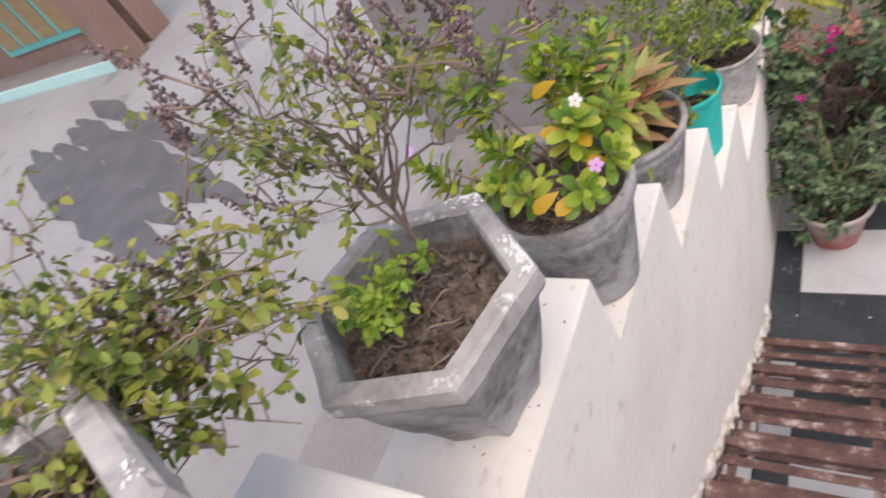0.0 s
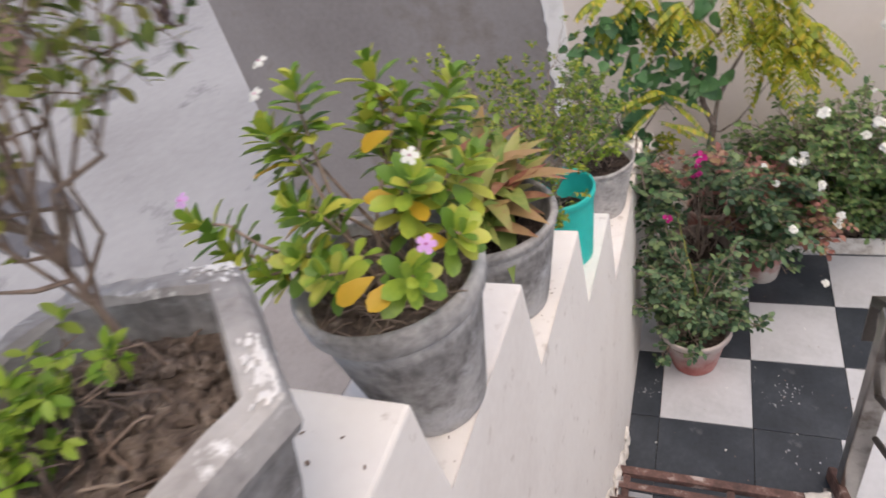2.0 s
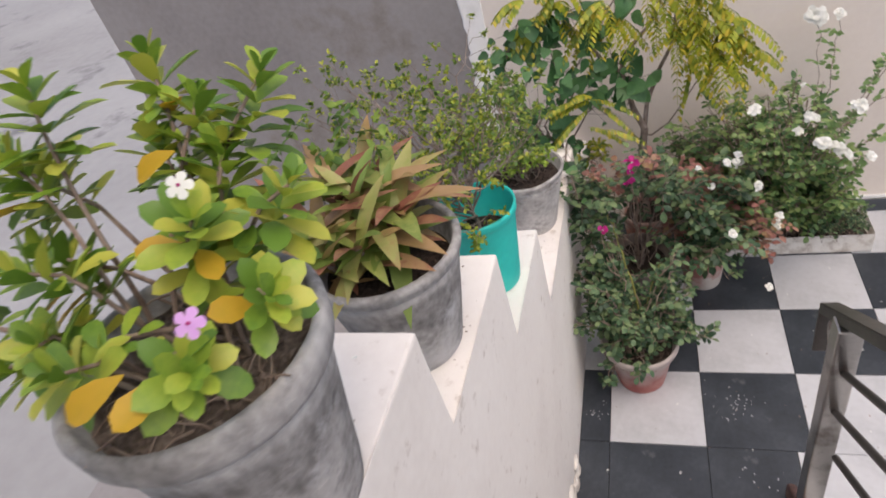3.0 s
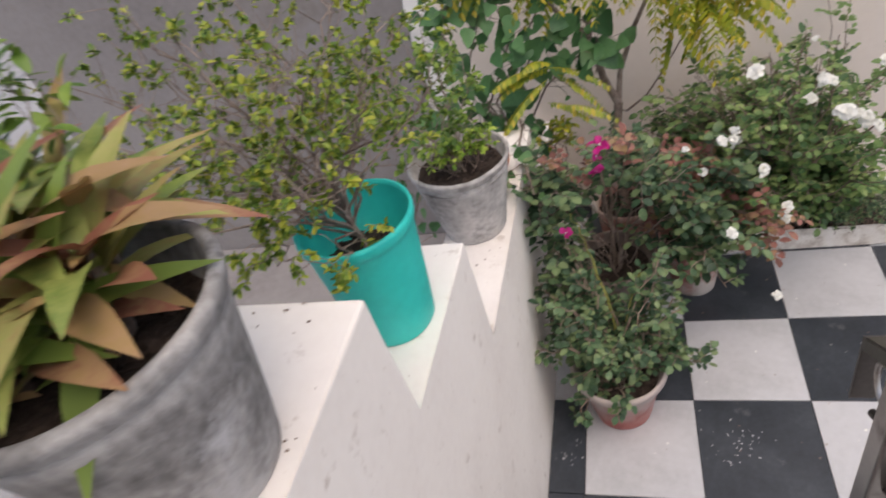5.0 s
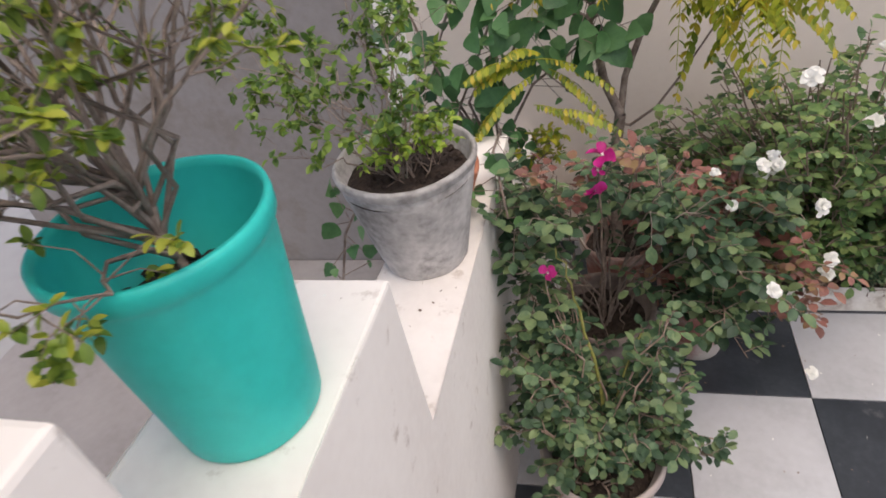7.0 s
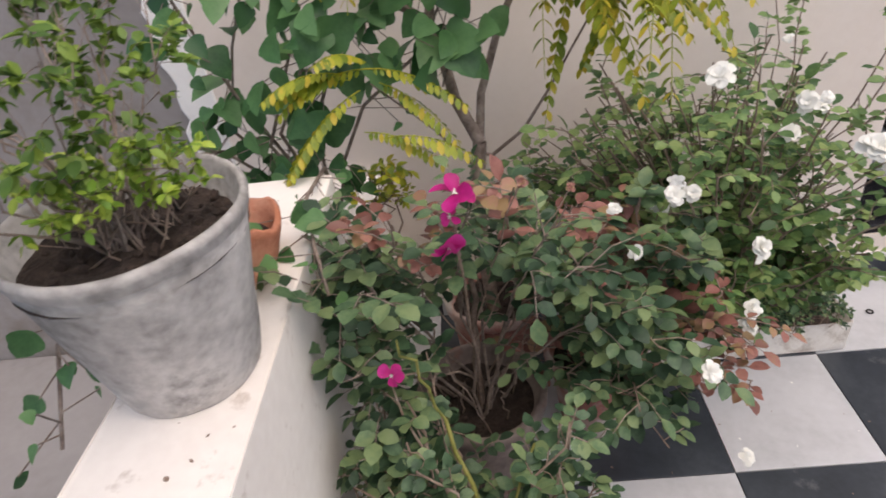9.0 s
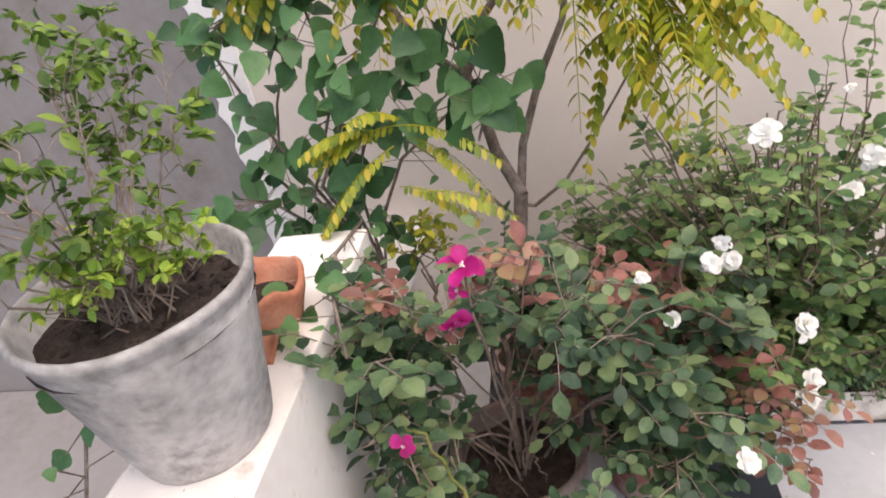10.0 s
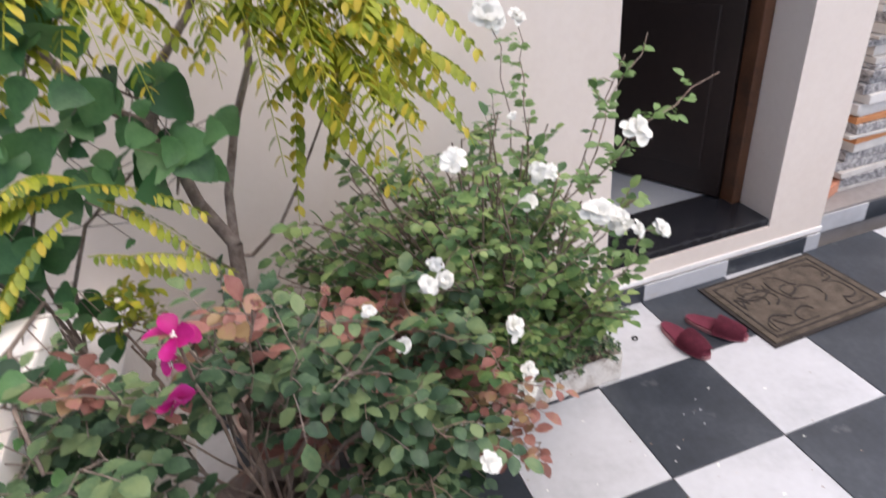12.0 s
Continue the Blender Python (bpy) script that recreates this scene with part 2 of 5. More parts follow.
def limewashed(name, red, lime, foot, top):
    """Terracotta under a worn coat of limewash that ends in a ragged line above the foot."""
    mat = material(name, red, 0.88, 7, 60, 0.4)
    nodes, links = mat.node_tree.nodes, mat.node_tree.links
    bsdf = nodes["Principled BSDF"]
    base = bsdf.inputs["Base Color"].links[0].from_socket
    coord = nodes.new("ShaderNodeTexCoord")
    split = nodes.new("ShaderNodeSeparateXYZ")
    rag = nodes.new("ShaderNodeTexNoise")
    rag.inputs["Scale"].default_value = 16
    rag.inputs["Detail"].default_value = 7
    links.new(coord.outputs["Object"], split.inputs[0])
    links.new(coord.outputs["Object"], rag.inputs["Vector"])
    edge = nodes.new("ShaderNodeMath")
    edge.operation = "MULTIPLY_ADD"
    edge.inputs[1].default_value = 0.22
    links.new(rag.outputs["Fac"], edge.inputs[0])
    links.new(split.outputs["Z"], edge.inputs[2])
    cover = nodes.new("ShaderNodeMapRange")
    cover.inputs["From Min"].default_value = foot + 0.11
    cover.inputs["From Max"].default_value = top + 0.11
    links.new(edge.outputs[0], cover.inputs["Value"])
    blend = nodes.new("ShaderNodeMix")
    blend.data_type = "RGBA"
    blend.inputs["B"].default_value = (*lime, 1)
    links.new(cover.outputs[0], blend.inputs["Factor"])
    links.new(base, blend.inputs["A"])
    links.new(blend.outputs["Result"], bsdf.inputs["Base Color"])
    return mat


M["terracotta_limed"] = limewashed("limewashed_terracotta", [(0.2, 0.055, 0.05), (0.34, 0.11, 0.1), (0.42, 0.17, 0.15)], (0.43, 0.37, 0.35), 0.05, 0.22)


# ---- mesh helpers ----
def mesh_object(name, verts, faces, mat, parent=None, label="", smooth=False):
    me = bpy.data.meshes.new(name)
    me.from_pydata([tuple(v) for v in verts], [], faces)
    me.materials.append(mat)
    if smooth:
        me.polygons.foreach_set("use_smooth", [True] * len(me.polygons))
    me.update()
    ob = new(name, me)
    ob.parent = parent
    if label:
        ob["label"] = label
    return ob


def part(name, bm, mat, parent=None, label="", smooth=False):
    me = bpy.data.meshes.new(name)
    bmesh.ops.recalc_face_normals(bm, faces=bm.faces[:])
    bm.to_mesh(me)
    bm.free()
    me.materials.append(mat)
    if smooth:
        me.polygons.foreach_set("use_smooth", [True] * len(me.polygons))
    ob = new(name, me)
    ob.parent = parent
    if label:
        ob["label"] = label
    return ob


def thing(name, loc, label, category, group="", kind="", turn=0.0):
    ob = new(name)
    ob.empty_display_size = 0.05
    ob.matrix_world = pose(*loc, 0, 0, turn)
    return tagged(ob, label, category, group, kind)


def box(x0, x1, y0, y1, z0, z1, bevel=0.0, bm=None):
    bm = bm or bmesh.new()
    vs = bmesh.ops.create_cube(bm, size=1, matrix=Matrix.Translation(((x0 + x1) / 2, (y0 + y1) / 2, (z0 + z1) / 2)) @ Matrix.Diagonal((x1 - x0, y1 - y0, z1 - z0, 1)))["verts"]
    if bevel:
        bmesh.ops.bevel(bm, geom=list({e for v in vs for e in v.link_edges}), offset=bevel, segments=2, affect="EDGES", profile=0.5)
    return bm


def structure(name, bm, mat, label, category):
    return tagged(part(name, bm, mat), label, category, kind="structure")


def lathe(profile, sides=40, squash=None):
    """A turned solid from (radius, height) pairs; squash maps an angle to a factor of the radius."""
    bm = bmesh.new()
    rings = []
    for r, z in profile:
        ring = []
        for k in range(sides):
            a = 2 * math.pi * k / sides
            f = squash(a, z) if squash else 1.0
            ring.append(bm.verts.new((r * f * math.cos(a), r * f * math.sin(a), z)))
        rings.append(ring)
    for a, b in zip(rings, rings[1:]):
        for k in range(sides):
            bm.faces.new((a[k], a[(k + 1) % sides], b[(k + 1) % sides], b[k]))
    bm.faces.new(rings[0][::-1])
    bm.faces.new(rings[-1])
    return bm


class Tubes:
    """Stems gathered into one mesh."""

    def __init__(self):
        self.v, self.f = [], []

    def add(self, pts, r0, r1, sides=5):
        pts = [Vector(p) for p in pts]
        start = len(self.v)
        for n, p in enumerate(pts):
            d = (pts[min(n + 1, len(pts) - 1)] - pts[max(n - 1, 0)]).normalized()
            side = d.cross(Vector((0.31, 0.95, 0.1))).normalized()
            up = side.cross(d)
            r = r0 + (r1 - r0) * n / max(1, len(pts) - 1)
            for k in range(sides):
                a = 2 * math.pi * k / sides
                self.v.append(p + r * (math.cos(a) * side + math.sin(a) * up))
        for n in range(len(pts) - 1):
            for k in range(sides):
                a, b = start + n * sides, start + (n + 1) * sides
                self.f.append((a + k, a + (k + 1) % sides, b + (k + 1) % sides, b + k))

    def make(self, name, mat, parent, label=""):
        return mesh_object(name, self.v, self.f, mat, parent, label, True)


LEAF = ((0.0, 0.0), (0.3, 0.85), (0.62, 1.0), (0.85, 0.6), (1.0, 0.0))
OVAL = ((0.0, 0.05), (0.35, 0.7), (0.7, 1.0), (0.9, 0.7), (1.0, 0.0))
LANCE = ((0.0, 0.4), (0.12, 0.6), (0.3, 0.92), (0.5, 1.0), (0.68, 0.86), (0.84, 0.52), (0.95, 0.18), (1.0, 0.0))


def leaf_shape(v, f, at, way, up, length, width, shape=LEAF, fold=0.25, droop=0.2):
    """Adds one folded, drooping leaf to the lists of vertices and faces."""
    way = way.normalized()
    side = way.cross(up)
    if side.length < 1e-3:
        side = way.cross(Vector((1, 0.2, 0)))
    side.normalize()
    up = side.cross(way).normalized()
    base = len(v)
    for s, w in shape:
        mid = at + way * (length * s) - up * (droop * length * s * s)
        half = side * (width * 0.5 * w)
        lift = up * (fold * width * 0.5 * w)
        v += [mid + half + lift, mid, mid - half + lift]
    for n in range(len(shape) - 1):
        a = base + 3 * n
        f += [(a, a + 1, a + 4, a + 3), (a + 1, a + 2, a + 5, a + 4)]


def bent(a, b, sag, rnd, n=5, wob=0.02):
    """A wavering line from a to b."""
    a, b = Vector(a), Vector(b)
    out = []
    for k in range(n):
        s = k / (n - 1)
        p = a.lerp(b, s) + Vector((0, 0, sag * 4 * s * (1 - s)))
        if 0 < k < n - 1:
            p += Vector((rnd.uniform(-wob, wob), rnd.uniform(-wob, wob), rnd.uniform(-wob, wob)))
        out.append(p)
    return out


def along(pts, s):
    s = s * (len(pts) - 1)
    n = min(int(s), len(pts) - 2)
    return pts[n].lerp(pts[n + 1], s - n), (pts[n + 1] - pts[n]).normalized()


def scatter_dir(rnd, flat=1.0):
    while True:
        d = Vector((rnd.uniform(-1, 1), rnd.uniform(-1, 1), rnd.uniform(-1, 1)))
        if 0.1 < d.length < 1:
            d.z *= flat
            return d.normalized()


# ---- the large structure ----
IN, OUT = -0.533, -0.76
WALL_Y = 1.56

bm = bmesh.new()
bmesh.ops.create_grid(bm, x_segments=2, y_segments=2, size=400, matrix=Matrix.Translation((0, 0, -0.12)))
structure("ground", bm, M["ground"], "pale weathered concrete street ground with dark stains", "ground")
# Slab whose darker colour paints the shade on the ground near wall and house.
structure("pavement", box(-3.05, OUT - 0.004, -6.0, WALL_Y - 0.004, -0.13, -0.02, 0.01), M["ground_shade"], "concrete ground beside the stepped wall, darker grey for its shade", "pavement")

STEPS = [(-3.6, 3.05), (-3.15, 2.8), (-2.75, 2.55), (-2.33, 2.33), (-1.94, 2.08), (-1.458, 1.855), (-1.01, 1.588), (-0.522, 1.286), (-0.06, 0.942), (0.975, 0.62)]


def stepped_wall():
    outline = [(-5.0, -0.13), (-5.0, 3.3)]
    level = 3.3
    for y, z in STEPS:
        outline += [(y, level), (y, z)]
        level = z
    outline += [(WALL_Y - 0.003, level), (WALL_Y - 0.003, -0.13)]
    bm = bmesh.new()
    a = [bm.verts.new((IN + 0.007 * y, y, z)) for y, z in outline]
    b = [bm.verts.new((OUT + 0.03 * y, y, z)) for y, z in outline]
    n = len(outline)
    bm.faces.new(a)
    bm.faces.new(b[::-1])
    for k in range(n):
        bm.faces.new((a[k], b[k], b[(k + 1) % n], a[(k + 1) % n]))
    bmesh.ops.bevel(bm, geom=[e for e in bm.edges if max(v.co.z for v in e.verts) > 0], offset=0.007, segments=2, affect="EDGES", profile=0.6)
    return structure("wall_stair", bm, M["parapet"], "white-painted stepped masonry wall beside the staircase", "wall")


stepped_wall()

# House wall in pieces round the doorway.
D0, D1, SILL, HEAD, ROOF = 1.04, 1.805, 0.22, 2.2, 3.1
structure("wall_north", box(-1.03, D0, WALL_Y, WALL_Y + 0.25, -0.12, ROOF), M["cream"], "cream-painted plaster house wall", "wall")
structure("wall_north_end", box(-3.26, -1.03, WALL_Y + 0.003, WALL_Y + 0.25, -0.13, ROOF), M["cement"], "bare grey cement plaster house wall", "wall")
structure("wall_north_pier", box(D1, 2.09, WALL_Y, WALL_Y + 0.25, -0.12, ROOF), M["cream"], "cream-painted pier beside the doorway", "wall")
structure("wall_north_lintel", box(D0, D1, WALL_Y, WALL_Y + 0.25, HEAD, ROOF), M["cream"], "cream-painted wall above the doorway", "wall")
structure("wall_north_sill", box(D0, D1, WALL_Y, WALL_Y + 0.25, -0.12, SILL - 0.035), M["cream"], "cream-painted wall below the doorway", "wall")
structure("threshold", box(D0 + 0.002, D1 - 0.002, WALL_Y + 0.004, WALL_Y + 0.3, SILL - 0.034, SILL, 0.004), M["granite"], "polished black granite door sill", "threshold")
structure("floor_inside", box(0.5, 2.6, WALL_Y + 0.3, 3.8, 0.05, SILL - 0.004), M["inner"], "pale grey indoor floor", "floor")
structure("wall_room_left", box(0.45, 0.6, WALL_Y + 0.25, 3.8, -0.12, ROOF), M["cream"], "cream wall of the dim room", "wall")
structure("wall_room_right", box(2.09, 2.2, WALL_Y + 0.25, 3.8, -0.12, ROOF), M["cream"], "cream wall of the dim room", "wall")
structure("wall_room_back", box(0.45, 2.2, 3.8, 3.95, -0.12, ROOF), M["cream"], "cream back wall of the dim room", "wall")
structure("ceiling", box(0.45, 2.2, WALL_Y + 0.25, 3.8, ROOF - 0.12, ROOF), M["cream"], "plain ceiling of the dim room", "ceiling")
structure("wall_recess", box(2.2, 4.6, 2.2, 2.4, -0.12, ROOF), M["cream"], "cream wall behind the paper stack", "wall")
structure("plinth", box(2.092, 4.6, WALL_Y + 0.09, 2.2, -0.1, 0.1, 0.004), M["cement"], "low cement plinth with a tiled front", "plinth")


structure("trim_ledge", box(IN + 0.004, 2.096, WALL_Y - 0.006, WALL_Y - 0.0005, 0.088, 0.112, 0.002), M["white"], "thin white painted ledge above the skirting", "trim")


def ragged_band():
    """White wash with an uneven left edge where the cream paint ends."""
    rnd = random.Random(5)
    bm = bmesh.new()
    rows = []
    for k in range(90):
        z = -0.1 + (ROOF + 0.1) * k / 89
        left = -1.085 + 0.035 * noise.noise((0, 0, z * 5)) + rnd.uniform(-0.012, 0.012) + 0.04 * max(0, z - 1.2)
        rows.append([bm.verts.new((x, y, z)) for x, y in ((left, WALL_Y + 0.002), (left + 0.008, WALL_Y - 0.006), (-0.97, WALL_Y - 0.006), (-0.965, WALL_Y + 0.002))])
    for a, b in zip(rows, rows[1:]):
        for i in range(3):
            bm.faces.new((a[i], a[i + 1], b[i + 1], b[i]))
    structure("trim_white", bm, M["white"], "ragged white-washed band at the wall's painted edge", "trim")


ragged_band()

# Door: frame and an open leaf.
frame_bm = box(D1 - 0.05, D1 - 0.003, WALL_Y + 0.17, WALL_Y + 0.245, SILL, HEAD - 0.003, 0.004)
box(D0 + 0.003, D0 + 0.05, WALL_Y + 0.17, WALL_Y + 0.245, SILL, HEAD - 0.003, 0.004, frame_bm)
box(D0 + 0.05, D1 - 0.05, WALL_Y + 0.17, WALL_Y + 0.245, HEAD - 0.05, HEAD - 0.003, 0.004, frame_bm)
door = thing("door_1", (D1 - 0.05, WALL_Y + 0.25, SILL), "open dark brown wooden door in a brown frame", "door", kind="structure")
fr = part("door_frame", frame_bm, M["frame"], door, "brown stained wooden frame")
fr.matrix_parent_inverse = door.matrix_world.inverted()
swing = Matrix.Rotation(radians(180 - 63), 4, "Z")
leaf_bm = box(0, 0.68, -0.018, 0.018, 0.006, 1.93, 0.003)
for z0, z1 in ((0.12, 0.8), (0.92, 1.8)):
    box(0.09, 0.59, -0.026, 0.026, z0, z1, 0.006, leaf_bm)
leaf_bm.transform(swing)
leaf = part("door_leaf", leaf_bm, M["door"], door, "dark brown panelled leaf")
bolt = box(0.5, 0.66, 0.024, 0.042, 0.98, 1.0, 0.003)
for x in (0.51, 0.57, 0.64):
    box(x - 0.012, x + 0.012, 0.02, 0.048, 0.965, 1.015, 0.003, bolt)
bolt.transform(swing)
part("door_bolt", bolt, M["steel"], leaf, "steel sliding bolt")


# ---- the iron staircase with its rail ----
RISE, RUN, FOOT, COUNT = 0.195, 0.25, -0.39, 12
SX0, SX1 = -0.525, 0.265
stairs = thing("metal_staircase", (0, FOOT, 0), "rusty red-brown iron staircase with slatted treads", "staircase")


def stair_part(name, bm, mat, parent=stairs, label=""):
    ob = part(name, bm, mat, parent, label)
    if parent is stairs:
        ob.matrix_parent_inverse = stairs.matrix_world.inverted()
    return ob


for k in range(1, COUNT + 1):
    y1, z = FOOT - RUN * (k - 1), RISE * k
    tread = None
    rnd = random.Random(k)
    edge = box(SX0, SX1, y1 - 0.035, y1 + (0.019 if k >= 5 else 0.0), z - 0.035, z, 0.003)
    box(SX0, SX1, y1 - 0.006, y1, z - 0.05, z - 0.03, 0, edge)
    tread = stair_part("tread", edge, M["rust"])
    wide = 0.03 if k < 5 else 0.0665
    for n in range(3):
        yb = y1 - 0.098 - 0.066 * n
        slat = box(SX0, SX1, yb, yb + wide, z - 0.014, z - 0.004 + rnd.uniform(-0.003, 0.002), 0.002)
        stair_part("slat", slat, M["rust"], tread)
    for x in (SX0 + 0.015, SX0 + 0.41, SX1 - 0.04):
        tie = box(x, x + 0.028, y1 - 0.24, y1 - 0.03, z - 0.024, z - 0.0145)
        stair_part("tie_bar", tie, M["rust"], tread)


def slope_box(x0, x1, ya, yb, za, zb, h):
    """A bar that follows the stair's slope from (ya, za) to (yb, zb), h high."""
    bm = bmesh.new()
    v = [bm.verts.new((x, y, z)) for x in (x0, x1) for y, z in ((ya, za), (yb, zb), (yb, zb + h), (ya, za + h))]
    for f in ((0, 1, 2, 3), (7, 6, 5, 4), (0, 4, 5, 1), (1, 5, 6, 2), (2, 6, 7, 3), (3, 7, 4, 0)):
        bm.faces.new([v[i] for i in f])
    bmesh.ops.bevel(bm, geom=bm.edges[:], offset=min(0.004, h / 5), segments=2, affect="EDGES")
    return bm


SL = RISE / RUN
top_y = FOOT - RUN * COUNT
stair_part("stringer", slope_box(SX1, SX1 + 0.03, FOOT + 0.2, top_y, -0.0, SL * (FOOT + 0.2 - top_y), 0.085), M["rust"])
stair_part("stringer", slope_box(IN + 0.004, SX0, FOOT + 0.1, top_y, 0.0, SL * (FOOT + 0.1 - top_y), 0.05), M["rust"])
RX = 0.31
rail_y = -0.14


def rail_z(y, up):
    return up + SL * (rail_y - y)


rail = stair_part("handrail", slope_box(RX - 0.03, RX + 0.025, rail_y, top_y, rail_z(rail_y, 0.97), rail_z(top_y, 0.97), 0.045), M["steel_dark"], label="tarnished flat steel handrail")
for up, ye in ((0.78, -0.2), (0.6, -0.3), (0.42, -0.42)):
    t = Tubes()
    t.add([(RX, ye, rail_z(ye, up)), (RX, top_y, rail_z(top_y, up))], 0.011, 0.011, 10)
    ob = t.make("rail_rod", M["steel_dark"], stairs)
    ob.matrix_parent_inverse = stairs.matrix_world.inverted()
for y in (-0.86, -1.75, -2.6):
    base = SL * (FOOT + 0.2 - y) + 0.06
    p = box(RX - 0.03, RX + 0.03, y - 0.03, y + 0.03, base, rail_z(y, 0.97) + 0.003, 0.004)
    post = stair_part("post", p, M["steel"], label="square hollow steel post")
    stair_part("base_plate", box(RX - 0.05, RX + 0.05, y - 0.05, y + 0.05, base - 0.012, base + 0.008, 0.003), M["steel"], post)
# Newel post under the rail's lower end, with the bent end plate and a ball.
newel = stair_part("newel_post", box(RX - 0.036, RX + 0.03, -0.34, -0.275, 0.008, rail_z(-0.31, 0.97) + 0.003, 0.006), M["steel"], label="wide hollow steel newel post")
stair_part("base_plate", box(RX - 0.06, RX + 0.055, -0.365, -0.25, 0.008, 0.02, 0.003), M["steel"], newel)
stair_part("rail_end", box(RX - 0.028, RX + 0.023, rail_y - 0.002, rail_y + 0.008, 0.8, 1.01, 0.002), M["steel_dark"], label="bent-down end plate of the handrail")
ring = bmesh.new()
n1, n2 = 28, 8
vs = []
for i in range(n1):
    a = 2 * math.pi * i / n1
    row = []
    for k in range(n2):
        q = 2 * math.pi * k / n2
        rr = 0.05 + 0.006 * math.cos(q)
        row.append(ring.verts.new((RX - 0.004 + 0.006 * math.sin(q), rail_y - 0.085 + rr * math.cos(a), 0.955 + rr * math.sin(a))))
    vs.append(row)
for i in range(n1):
    for k in range(n2):
        ring.faces.new((vs[i][k], vs[(i + 1) % n1][k], vs[(i + 1) % n1][(k + 1) % n2], vs[i][(k + 1) % n2]))
stair_part("ring", ring, M["steel"], label="welded steel ring under the rail")
ball = bmesh.new()
bmesh.ops.create_uvsphere(ball, u_segments=24, v_segments=16, radius=0.036, matrix=Matrix.Translation((RX + 0.062, -0.43, 1.19)))
finial = part("finial", ball, M["steel"], stairs, "polished steel ball", True)
finial.matrix_parent_inverse = stairs.matrix_world.inverted()

# Broken plaster along the foot of the stair wall.
rnd = random.Random(8)
bm = bmesh.new()
for k in range(220):
    y = rnd.uniform(-3.2, -0.15)
    z = max(0.01, SL * (FOOT + 0.12 - y)) + rnd.uniform(-0.02, 0.09)
    r = rnd.uniform(0.01, 0.036)
    bmesh.ops.create_icosphere(bm, subdivisions=1, radius=1, matrix=Matrix.Translation((IN + 0.002 + 0.007 * y, y, z)) @ Matrix.Diagonal((r * 0.55, r * 1.3, r, 1)))
for v in bm.verts:
    v.co += Vector((noise.noise(v.co * 60), noise.noise(v.co * 60 + Vector((9, 0, 0))), noise.noise(v.co * 60 + Vector((0, 9, 0))))) * 0.006
chips = structure("plaster_crumbs", bm, M["plaster"], "chipped plaster edge along the staircase wall", "plaster")
chips["kind"] = "stuff"


# ---- pots ----
def soil_disc(r, z, parent, mat, sides=28, rough=0.012, squash=None, seed=0):
    """A lumpy disc of earth."""
    v, f = [Vector((0, 0, z))], []
    rings = 9
    for n in range(1, rings + 1):
        for k in range(sides):
            a = 2 * math.pi * k / sides
            q = squash(a, 0) if squash else 1.0
            p = Vector((r * q * n / rings * math.cos(a), r * q * n / rings * math.sin(a), z))
            if n < rings:
                p.z += rough * noise.noise(p * 35 + Vector((seed, 0, 0))) + 0.6 * rough * noise.noise(p * 90 + Vector((seed, 0, 0)))
            v.append(p)
    for k in range(sides):
        f.append((0, 1 + k, 1 + (k + 1) % sides))
        for n in range(rings - 1):
            a, b = 1 + n * sides, 1 + (n + 1) * sides
            f.append((a + k, b + k, b + (k + 1) % sides, a + (k + 1) % sides))
    return mesh_object("soil", v, f, mat, parent, "", True)


def clods(r, z, parent, mat, count, seed, size=0.012):
    """Crumbs and dry litter on the earth."""
    rnd = random.Random(seed)
    bm = bmesh.new()
    for _ in range(count):
        a, d, s = rnd.uniform(0, 6.283), r * math.sqrt(rnd.random()) * 0.93, rnd.uniform(0.3, 1) * size
        m = Matrix.Translation((d * math.cos(a), d * math.sin(a), z + s * 0.2)) @ Euler((rnd.random() * 3, rnd.random() * 3, rnd.random() * 3)).to_matrix().to_4x4() @ Matrix.Diagonal((s, s * rnd.uniform(0.5, 1), s * rnd.uniform(0.4, 0.8), 1))
        bmesh.ops.create_icosphere(bm, subdivisions=1, radius=1, matrix=m)
    ob = part("litter", bm, mat, parent)
    ob["kind"] = "stuff"
    return ob


def round_pot(loc, r_top, r_base, h, wall, mat, label, soil_mat, lip=0.03, lip_out=0.012, fill=0.05, wobble=0.012, seed=0, group="potted plants on the stepped wall", name="plant_pot"):
    pot = thing(name, loc, label, "pot", group)

    def squash(a, z):
        return 1 + wobble * noise.noise((math.cos(a) * 1.3 + seed, math.sin(a) * 1.3, z * 4)) + wobble * 0.4 * noise.noise((math.cos(a) * 6 + seed, math.sin(a) * 6, z * 20))

    def r_at(z):
        return r_base + (r_top - lip_out - r_base) * z / h

    body = [(r_base * 0.96, 0.0), (r_base, 0.006)]
    for k in range(1, 9):
        z = 0.006 + (h - lip - 0.006) * k / 8
        body.append((r_at(z), z))
    inner_low = h - fill - 0.03
    ring = [(r_at(h - lip), h - lip), (r_at(h - lip) + 0.5 * (r_top - r_at(h - lip)), h - lip + 0.006), (r_top - 0.002, h - lip + 0.016), (r_top, h - 0.006), (r_top - 0.005, h), (r_top - wall + 0.004, h), (r_top - wall, h - 0.006)]
    solid = body + ring + [(r_at(inner_low) - wall, inner_low)]
    part("body", lathe(solid, 56, squash), mat, pot, "", True)
    soil_disc(r_top - wall + 0.002, h - fill, pot, soil_mat, squash=squash, seed=seed)
    clods(r_top - wall - 0.01, h - fill, pot, soil_mat, 60, seed)
    return pot


